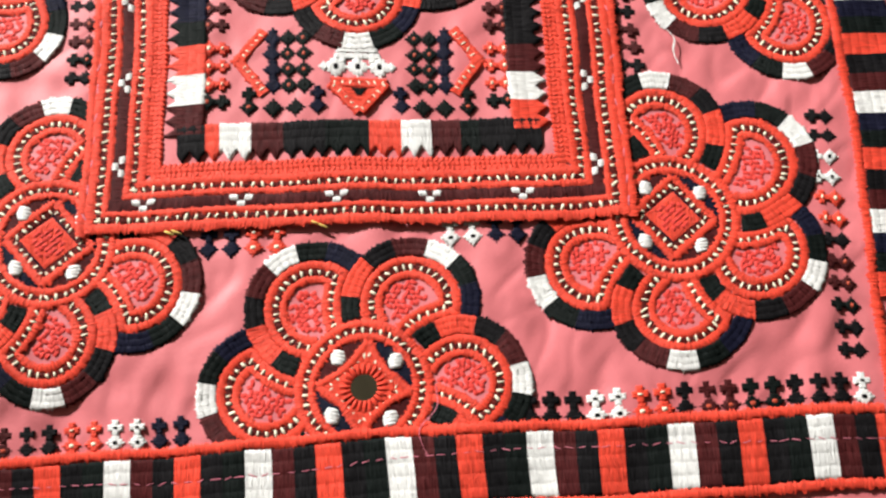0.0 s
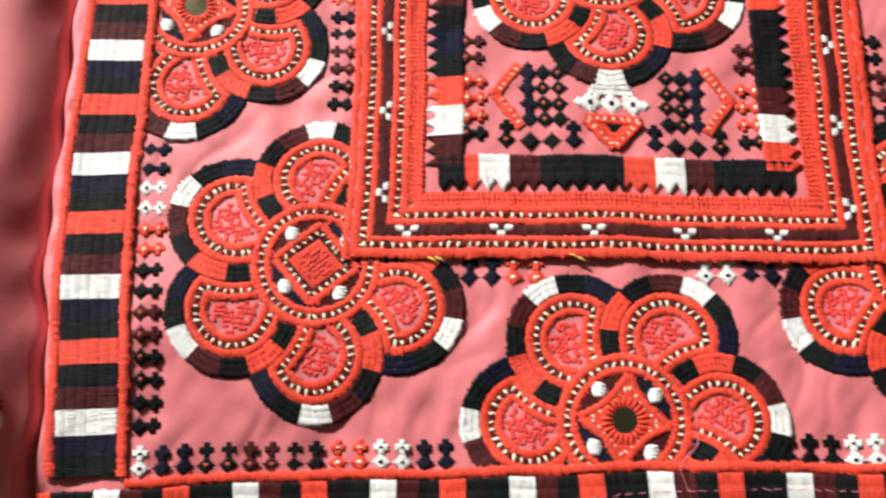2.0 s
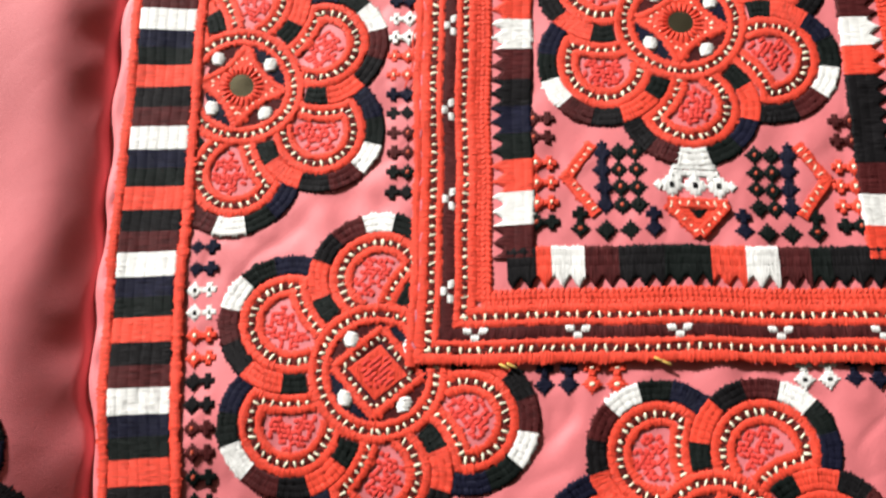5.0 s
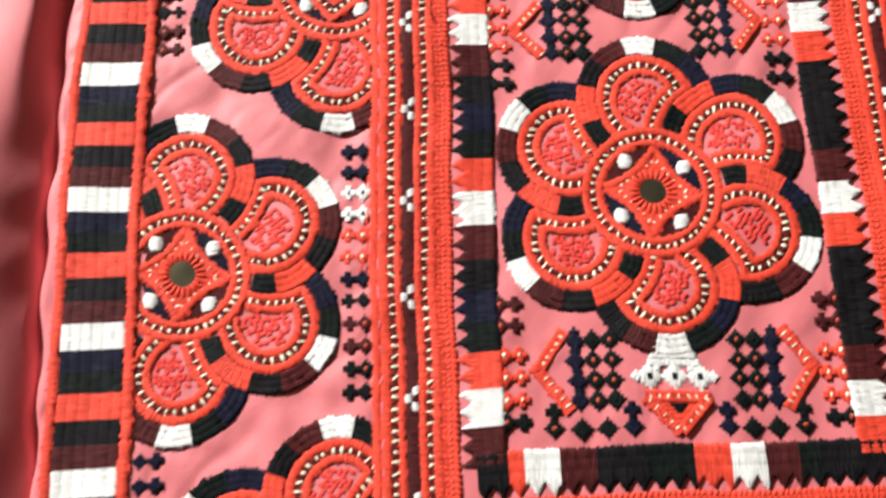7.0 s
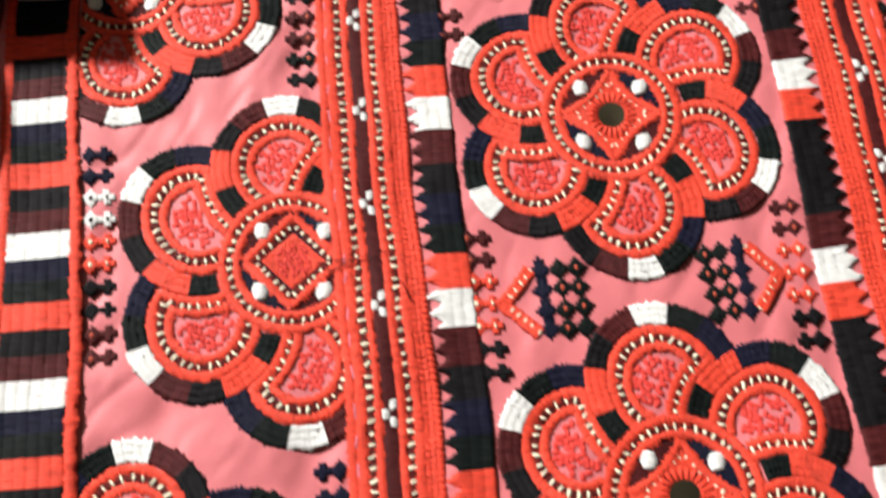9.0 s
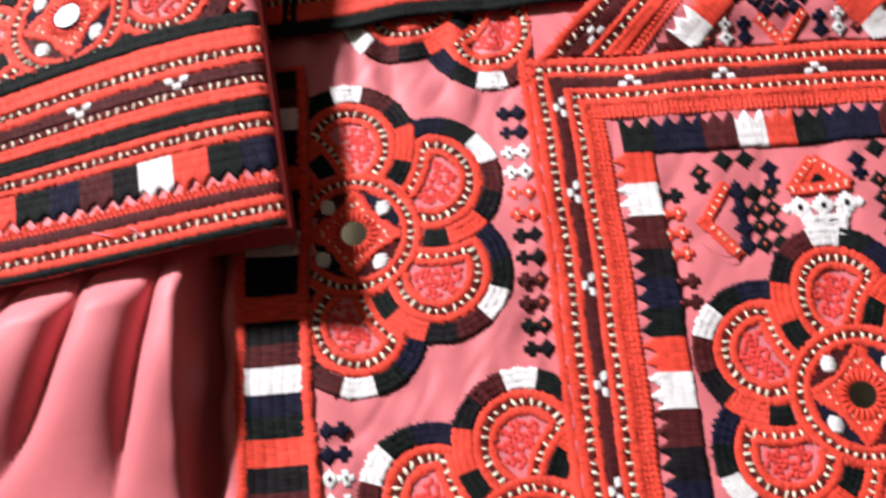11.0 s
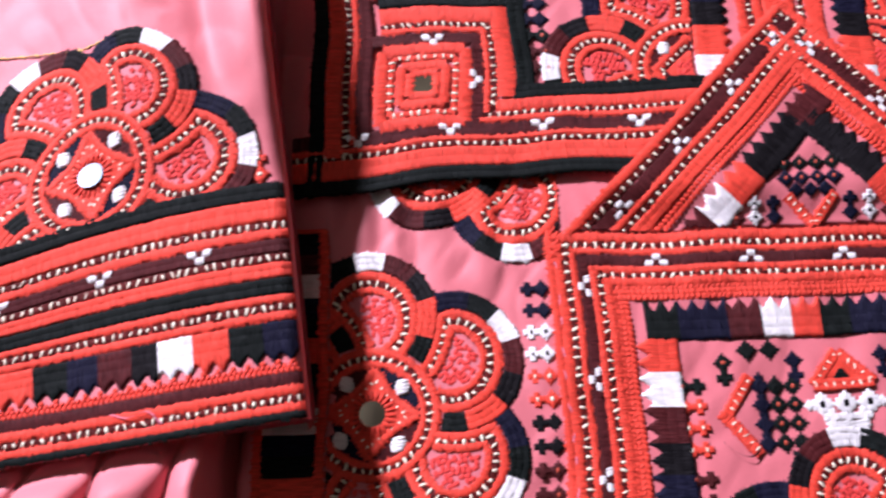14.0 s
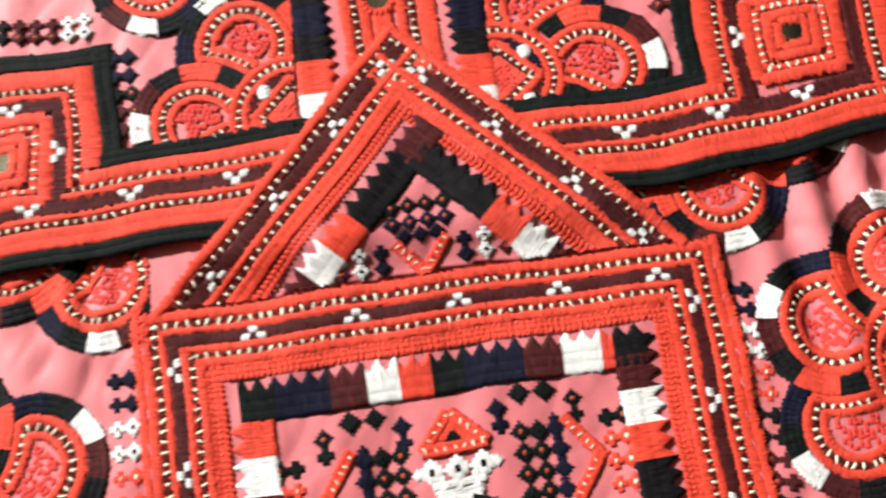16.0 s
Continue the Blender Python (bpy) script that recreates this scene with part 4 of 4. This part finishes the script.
# pointed flap over the bodice edge
FA, FB, FC = np.array((-118.0, 442.3)), np.array((-46.8, 527)), np.array((33.5, 453.5))
tri_in = lambda x, y: ~left_of(FA, FB)(x, y) & ~right_of(FC, FB)(x, y) & ~right_of(FA, FC)(x, y)
lay_flap = lambda lift: (lambda x, y: (*wavy(x, y, 0.8), 0.8 * relief(x, y) + 1.0 + 3.4 * bump_of((y - 441) - 0.075 * (x + 120), 2, 16) + lift))
sheet("flap_cloth", lay_flap(0.0), -126, 44, 436, 534, PINK, pocket, 1.0, inside=tri_in, label="pink cotton of the pointed flap")
LT = lay_flap(0.1)
for a, b, sgn in ((FA, FB, -1), (FB, FC, -1)):
    def row(d, pull=0.0):
        t = (b - a) / np.linalg.norm(b - a)
        o = np.array((-t[1], t[0])) * sgn
        return line(a + o * d + t * pull, b + o * d - t * pull * 0.4)
    fin = lambda x, y: ~left_of(FA - (0.4, 0), FB + (0, 0.6))(x, y) & ~right_of(FC + (0.4, 0), FB + (0, 0.6))(x, y) & ~right_of(FA, FC)(x, y)
    cord(pocket, LT, row(1.4, -0.3), 1.45, 1.5, keep=None)
    tick_row(pocket, LT, row(4.0, 2.0), 1.2, 3.1, keep=fin)
    cord(pocket, LT, row(7.6, 3.0), 2.3, 0.75, MAROON, 1, "maroon_stripe", "maroon satin row", keep=fin)
    cord(pocket, LT, row(10.8, 4), 1.0, 1.2, keep=fin)
    tick_row(pocket, LT, row(12.9, 5.0), 1.1, 3.1, keep=fin)
    cord(pocket, LT, row(16.2, 6), 2.3, 1.0, RED, 2, keep=fin)
    for s in (18, 46, 74, 98):
        p = row(7.6)
        i = int(s / np.linalg.norm(b - a) * (len(p) - 1))
        if i < len(p):
            triple_dots(pocket, LT, p[i], b - a, -1, keep=fin)
    p = row(31.0 if a is FA else 29.6, 16)
    if a is FA:
        seq = [("m", 11), ("w", 9.5), ("r", 11), ("k", 24), ("m", 13)]
    else:
        seq = [("m", 6), ("k", 27), ("r", 11), ("w", 9.5), ("m", 8)]
    blocks(pocket, LT, p, 4.3, seq, 2, (6 if a is FA else 11), 1.05, keep=fin, teeth=(1, 4.75, 3.6, 0))
    w = Work(LT, fin)
    pp = row(19.8, 8)
    t = (b - a) / np.linalg.norm(b - a)
    o = np.array((-t[1], t[0])) * sgn
    for s in np.arange(0, np.linalg.norm(pp[-1] - pp[0]), 1.6):
        for k, lean in ((0.0, 0.5), (1.7, -0.5)):
            w.knot(pp[0] + t * s + o * k, o + lean * t, 2.3, 1.5, 0.05, 0.75)
    part("loop_edging", w, RED, pocket)
FM = np.array((-42.2, 454.8))
for i in range(4):
    for j in range(2):
        w = Work(LT)
        p = FM + UX * (i - 1.5) * 5.0 + UY * (8.0 + j * 5.0)
        diamond_into(w, p, UX, 5.0)
        w.knot(p, UY, 1.5, 1.1, 0.5, 1.0, 1)
        part("stitched_motif", w, [NAVY if j == 0 else GREEN, ORANGE], pocket)
for i in range(3):
    w = Work(LT)
    diamond_into(w, FM + UX * (i - 1) * 4.6 + UY * 4.2, UX, 4.6)
    part("stitched_motif", w, NAVY, pocket)
w = Work(LT)
for s in (-1, 1):
    w.ribbon(line(FM - UY * 6.5, FM + UX * s * 7.6 + UY * 2.6), 1.6, 0.1, 0.9, 2, 0)
    w.ticks(line(FM - UY * 6.5, FM + UX * s * 7.6 + UY * 2.6), 1.7, 0.7, 2.4, 0.7, 1.3, 1)
part("red_chevron", w, [RED, CREAM], pocket)
for s, cols in ((-1, "nwm"), (1, "nwm")):
    for k, c in enumerate(cols):
        motif(pocket, LT, FM + UX * s * (12 + 6.0 * k) - UY * (1.2 - 0.3 * k * s), UY, c, 4.4)

# ---- the bodice ----
bodice = thing("bodice", "embroidered dress bodice with mirror squares and black-edged red bands", "dress")
LY = lay_flat(2.4)
EDGE = line((-200, 449), (-169, 453.8), (-143, 457.9), (-107, 463.1), (-40, 467.4), (14, 469.9), (41, 471.6), (67, 474.6), (93, 480.5), (150, 493), smooth=True)


def edge_y(x):
    return np.interp(x, EDGE[:, 0], EDGE[:, 1])


sheet("bodice_cloth", lay_flat(2.0), -200, 150, 448, 640, PINK, bodice, 1.0, inside=lambda x, y: y > edge_y(x) + 0.5, label="pink cotton cloth", spots=[(-77, 499, 47), (-14.5, 508, 47)])


def bands(path, rows, keep=None):
    for d, half, kind in rows:
        p = aside(path, d)
        if kind == "k":
            cord(bodice, LY, p, half, 1.2, GREEN, 2, "black_stripe", "black-green satin row", keep)
        elif kind == "c":
            cord(bodice, LY, p, half, 1.1, RED, max(1, int(half / 1.3)), keep=keep)
        elif kind == "t":
            tick_row(bodice, LY, p, half, 2.75, keep)
        else:
            cord(bodice, LY, p, half, 0.7, MAROON, 2, "maroon_stripe", "maroon satin row", keep)


bands(EDGE, ((2.4, 2.4, "k"), (8.0, 3.3, "c"), (12.4, 1.15, "t"), (14.2, 0.8, "c"), (17.6, 2.6, "m")))
for d_, half_, kind_, reach_ in ((20.6, 0.9, "c", 19.7), (22.4, 1.1, "t", 21.7), (25.4, 2.1, "c", 25.5), (29.6, 2.6, "k", 31.2)):
    bands(EDGE, ((d_, half_, kind_),), lambda x, y, r=reach_, q=half_: (x > -164.3 + r - q) & (x < 75.5 - r + q))
for s in np.arange(20, 345, 29.0):
    p = aside(EDGE, 17.6)
    L = np.linalg.norm(np.diff(p, axis=0), axis=1).sum()
    i = int(s / L * (len(p) - 1))
    if i < len(p) - 1:
        triple_dots(bodice, LY, p[i], p[i + 1] - p[i], 1, size=2.6)


def mirror_square(c, low_by, sgn, ux, uy):
    """A square of nested rows round a mirror, in the corner of the bodice panel. sgn: +1 when the panel's middle lies at +x."""
    c, ux, uy = np.asarray(c, float), np.asarray(ux, float), np.asarray(uy, float)

    def sq(r):
        k = [c + ux * x * r + uy * y * r for x, y in ((-1, -1), (1, -1), (1, 1), (-1, 1))]
        return [line(k[i], k[(i + 1) % 4]) for i in range(4)]

    for r, half, kind in ((4.2, 1.3, "c"), (7.0, 1.5, "c"), (10.2, 1.2, "t"), (13.3, 1.9, "c")):
        for p in sq(r):
            if kind == "c":
                cord(bodice, LY, p, half, 1.1)
            else:
                tick_row(bodice, LY, p, half, 2.75, base=RED)
    w = Work(LY)
    x = np.linspace(-3.4, 3.4, 9)
    X, Y = np.meshgrid(x, x, indexing="ij")
    w.grid(c[0] + ux[0] * X + uy[0] * Y, c[1] + ux[1] * X + uy[1] * Y, 0 * X + 0.7, X, Y)
    part("mirror", w, MIRROR, bodice, "small square mirror in a red frame")
    # maroon, ticks and the black step round the square
    for d, half, kind in ((17.3, 2.1, "m"), (20.3, 0.9, "c"), (22.3, 1.1, "t"), (26.2, 2.8, "c"), (32.2, 3.1, "k")):
        a = c + ux * sgn * d - uy * (14 + low_by if kind == 'm' else (9 if d < 20.5 else 7 if d < 23 else 3.5 if d < 28 else 0.5) + low_by)
        b = c + ux * sgn * d + uy * d
        e = c - ux * sgn * (14 if kind != 'm' else 18) + uy * d
        for p in (line(a, b + uy * half), line(b, e)):
            if kind == "c":
                cord(bodice, LY, p, half, 1.1)
            elif kind == "t":
                tick_row(bodice, LY, p, half, 2.75)
            elif kind == "k":
                cord(bodice, LY, p, half, 1.2, GREEN, 2, "black_stripe")
            else:
                cord(bodice, LY, p, half, 0.7, MAROON, 2, "maroon_stripe")
    triple_dots(bodice, LY, c + ux * sgn * 16.4 + uy * 2, uy, 1, size=2.6)
    triple_dots(bodice, LY, c + uy * 16.4 + ux * 3, ux, 1, size=2.6)
    # upright rows along the outer edge
    for d, half, kind in ((18.6, 2.3, "m"), (21.8, 0.9, "c"), (24.0, 1.1, "t"), (27.8, 2.5, "c"), (32.8, 2.4, "k")):
        a = c - ux * sgn * d - uy * ((14 if d < 18 else 18 if d < 23 else 22 if d < 28 else 30) + low_by)
        p = line(a, a + uy * 110)
        if kind == "c":
            cord(bodice, LY, p, half, 1.1)
        elif kind == "t":
            tick_row(bodice, LY, p, half, 2.75)
        elif kind == "k":
            cord(bodice, LY, p, half, 1.2, GREEN, 2, "black_stripe")
        else:
            cord(bodice, LY, p, half, 0.7, MAROON, 2, "maroon_stripe")
    for d, half, kind in ((6.6, 3.2, "k"), (10.9, 1.2, "c"), (13.1, 1.0, "t"), (15.2, 0.9, "c")):
        a = c - ux * sgn * d + uy * 33
        p = line(a, a + uy * 60)
        if kind == "t":
            tick_row(bodice, LY, p, half, 2.75)
        elif kind == "k":
            cord(bodice, LY, p, half, 1.2, GREEN, 2, "black_stripe")
        else:
            cord(bodice, LY, p, half, 1.1)


YX, YY = np.array((0.993, 0.115)), np.array((-0.07, 0.9975))
mirror_square((-164.1, 489.0), 1, 1, YX, YY)
mirror_square((75.5, 515.0), 9, -1, YX, YY)
low = lambda x, y: y > edge_y(x) + 31
kl = lambda x, y: low(x, y) & (x < -76 + 0.0 * y)
kr = lambda x, y: low(x, y) & (x > -17)
flower(bodice, LY, -77, 499, 8.5, 120, -1, False, keep=kl, reach=(5.5,) * 6)
flower(bodice, LY, -14.5, 508, 8.4, 64, 1, False, keep=kr, reach=(5.5, 5.5, 5.5, 5.5, 5.5, 5.75))
flower(bodice, LY, -114, 577, 8.2, 80, -1, False)
flower(bodice, LY, 20, 590, 8.0, 100, 1, False)
for x, top in ((-71.5, [("w", 8.5), ("r", 11), ("k", 9), ("n", 10), ("k", 10), ("m", 9)]), (-21.8, [("w", 8.5), ("r", 11), ("k", 9), ("n", 10), ("k", 10), ("m", 9)])):
    p = line((x + 2, 497), (x - 6, 640))
    if x < -50:
        blocks(bodice, LY, p, 5.0, top * 3, 2, 0, 1.1, teeth=(-1, 4.0, 2.6, 0))
    else:
        blocks(bodice, LY, p, 5.0, top * 3, 2, 0, 1.1, teeth=(1, 4.0, 2.6, 0))
for x, half, kind in ((-60.0, 1.6, "c"), (-57.0, 1.0, "t"), (-54.2, 1.5, "c"), (-49, 3.0, "m"), (-43, 1.5, "c"), (-39.4, 1.0, "t"), (-35.2, 2.6, "c")):
    p = line((x + 2.4, 500), (x - 6, 640))
    if kind == "c":
        cord(bodice, LY, p, half, 1.1)
    elif kind == "t":
        tick_row(bodice, LY, p, half, 2.75)
    else:
        cord(bodice, LY, p, half, 0.9, RED, 2)
w = Work(LY)
w.disc((-49.3, 536.5), 0, 3.4, 0, 2 * math.pi, 1.3, 1.35)
part("mirror", w, MIRROR, bodice, "small round mirror disc")
w = Work(LY)
for k in range(18):
    t = 2 * math.pi * k / 18
    w.knot((-49.3 + 4.6 * math.cos(t), 536.5 + 4.6 * math.sin(t)), (math.cos(t), math.sin(t)), 3.2, 1.6, 0.6, 2.0)
part("mirror_frame", w, RED, bodice)
for n, c in enumerate("nngmm"):
    motif(bodice, LY, lerp((-129, 523), (-126.5, 499), n / 4), (-1, 0), c, 5.0)
for n, c in enumerate("kkgm"):
    motif(bodice, LY, lerp((38, 545), (38, 528), n / 3), (1, 0), c, 5.0)
for n, c in enumerate("kmmmww"):
    motif(bodice, LY, lerp((-165, 533), (-140, 535), n / 5), (0, 1), c, 4.6)

# ---- the sleeve, lying over the skirt's edge ----
sleeve = thing("sleeve", "pink sleeve with embroidered cuff folded across the skirt", "sleeve")
SL = lay_sleeve(0.0)
sheet("sleeve_cloth", SL, -1.5, 175, -0.5, 190, PINK, sleeve, 1.0, label="pink cotton cloth with soft creases", puckered=0.6, spots=[(55.5, 80.3, 46), (162.5, 84, 46)])
# turned side and lower layer
vv = np.arange(-0.5, 190, 2.0)
tt = np.linspace(0, 1, 9)
V, T = np.meshgrid(vv, tt, indexing="ij")
U = -1.5 + 2.5 * T
x0, y0, z0 = lay_sleeve(0.0)(np.full_like(V, -1.5).ravel(), V.ravel())
zt = z0.reshape(V.shape)
side = Work(lambda u, v: (lay_sleeve(0)(u, v)[0], lay_sleeve(0)(u, v)[1], np.zeros_like(u)))
side.grid(U, V, zt * (1 - T) + 1.5 * T, U, V)
part("sleeve_fold", side, PINK, sleeve)
under = Work(lambda u, v: (lay_sleeve(0)(u, v)[0], lay_sleeve(0)(u, v)[1], np.zeros_like(u)))
uu = np.arange(-1.5, 176, 3.0)
U2, V2 = np.meshgrid(uu, np.arange(1.5, 190, 3.0), indexing="ij")
under.grid(U2, V2, 0 * U2 + 4.0, U2, V2)
part("sleeve_underside", under, LINING, sleeve)
CU = lay_sleeve(0.1)


def cuff(v, half, kind, ribs=1):
    v, half = v * 1.05, half * 1.05
    p = line((-0.5, v), (174, v))
    if kind == "c":
        cord(sleeve, CU, p, half, 1.1, RED, ribs)
    elif kind == "t":
        tick_row(sleeve, CU, p, half, 2.5)
    elif kind == "k":
        cord(sleeve, CU, p, half, 1.2, GREEN, ribs, "black_stripe", "black-green satin row")
    else:
        cord(sleeve, CU, p, half, 0.8, MAROON, ribs, "maroon_stripe", "maroon satin row")


for v, half, kind, ribs in ((0.6, 1.0, "k", 1), (2.5, 1.1, "c", 1), (4.75, 1.2, "t", 1), (7.1, 1.2, "c", 1), (10.0, 1.7, "m", 1), (26.4, 1.0, "c", 1), (28.7, 1.2, "t", 1), (31.0, 1.0, "c", 1), (34.3, 2.3, "k", 2), (38.6, 2.0, "c", 2), (42.0, 1.4, "t", 1), (45.4, 1.9, "m", 2), (48.6, 1.2, "c", 1), (51.1, 1.2, "t", 1), (55.4, 3.1, "c", 2), (61.1, 2.6, "k", 2)):
    cuff(v, half, kind, ribs)
for u in np.arange(25, 170, 29):
    triple_dots(sleeve, CU, (u, 45.4 * 1.05), (1, 0), 1)
w = Work(CU)
for u in np.arange(0.3, 173, 1.5):
    w.knot((u, 12.2 * 1.05), (0.5, 1), 1.9, 1.25, 0.15, 1.0)
    w.knot((u + 0.7, 13.4 * 1.05), (-0.5, 1), 1.9, 1.2, 0.15, 0.9)
for u in np.arange(1.5, 173, 4.1):
    w.knot((u, 14.6 * 1.05), (0, 1), 1.6, 1.6, 0.1, 0.8)
part("loop_edging", w, RED, sleeve, "red looped edging")
blocks(sleeve, CU, line((-0.5, 22.4), (174, 22.4)), 4.1, [("n", 9.5), ("g", 9.5), ("r", 10), ("w", 9.8), ("k", 7.5), ("m", 9.5)] + [("n", 8.5), ("g", 9.5), ("r", 10), ("w", 9.8), ("k", 9.5), ("m", 8.5)] * 4, 3, 0, 1.0, teeth=(-1, 4.7, 3.4, 0))
on_sleeve = lambda u, v: v > 65.5
flower(sleeve, CU, 55.5, 80.3, 8.3, 3, 1, True, keep=on_sleeve, tip_glass=1.3, reach=(4.8, 5.35, 5.2, 5.7, 5.4, 5.4), turns=(-1.5, 1, -1.2, 0.3, 0, 0))
flower(sleeve, CU, 162.5, 84, 8.2, 3, 1, True, keep=on_sleeve)
for u in (103, 110):
    motif(sleeve, CU, (u, 70), (0, 1), "r", 5.0)
motif(sleeve, CU, (6, 72), (0, 1), "r", 5.0)
w = Work(CU)
seam = line((44, 121), (47, 120.8), (55, 121), (69, 126), (82, 129.5), (96, 131.3), (108, 132.4), (122, 132.4), (143, 136.5), (174, 140), smooth=True)
w.ribbon(seam, 0.12, 0.0, 0.4, 1, jit=0.02)
w.ticks(seam, 0.55, 2.3, 2.7, 0.2, 1.0)
part("yellow_seam", w, GOLD, sleeve, "yellow running stitch line")

# ---- the side cloth, in a lower fold ----
side_cloth = thing("draped_cloth", "pink cotton side of the dress lying in soft folds", "dress")
LL = lay_left(0.0)
sheet("side_cloth", LL, -318, -176, 8, 640, PINK, side_cloth, 1.0, west=lambda y: -312 + 1.5 * np.clip(y - 338, 0, 42) + 1.5 * np.sin(y / 9), label="pink cotton cloth in soft gathers", puckered=0.1)
flower(side_cloth, LL, -235, 55, 8.3, 0, 1, True)
cord(side_cloth, LL, line((-300, 22), (-185, 38.5)), 1.3, 1.3)
blocks(side_cloth, LL, line((-300, 10.5), (-183, 27.5)), 9.2, BORDER * 3, 5, 0, 1.0)
motif(side_cloth, LL, (-188.5, 45), (-0.1, 1), "n", 5.2)

# ---- loose thread ends ----
def loose_thread(parent, lay, pts, mat, half=0.16, label="loose thread end"):
    w = Work(lay)
    p = line(*pts, smooth=True, step=0.35)
    n = len(p)
    lift = 1.6 + 1.2 * np.sin(np.linspace(0, np.pi, n))
    X = p[:, 0:1] + np.array([[-half, 0, half]])
    Y = p[:, 1:2] + np.array([[half, 0, -half]]) * 0.6
    H = lift[:, None] + np.array([[0, 0.3, 0]])
    w.grid(X, Y, H, X, Y)
    part("thread_end", w, mat, parent, label)


for x, y in ((-26.5, 126.2), (-24.2, 125.4), (-68.5, 120.6), (-66.5, 121.0)):
    w = Work(LP)
    w.knot((x, y), (1, -0.4), 3.4, 0.8, 0.9, 1.9)
    part("thread_end", w, GOLD, pocket, "stray orange stitch")
loose_thread(skirt, FL, ((12, 59), (9.5, 66), (14, 74), (13, 80)), PINKTHREAD, 0.12)
loose_thread(pocket, LP, ((-116, 294.5), (-108, 295.5), (-100, 294), (-94, 289), (-91, 283)), DARKBASE, 0.22, "loose dark thread")
loose_thread(pocket, LP, ((-113, 292), (-104, 296), (-98, 297), (-92, 293)), DARKBASE, 0.2, "loose dark thread")
loose_thread(skirt, FL, ((81, 201), (84, 197), (83.5, 192), (85, 188)), WHITE, 0.3, "loose white thread")
loose_thread(skirt, FL, ((-103, 313), (-105, 300), (-106.5, 285), (-104, 270)), RED, 0.3, "loose red thread")
loose_thread(skirt, FL, ((-104, 230), (-106, 222), (-105, 212), (-106.5, 204)), RED, 0.25, "loose red thread")
loose_thread(sleeve, CU, ((38, 4), (42, 8), (47, 7), (52, 9)), PINKTHREAD, 0.2)
loose_thread(pocket, LP, ((-74, 381), (-70, 378), (-66, 377), (-63, 379)), BLACK, 0.25, "loose dark thread")
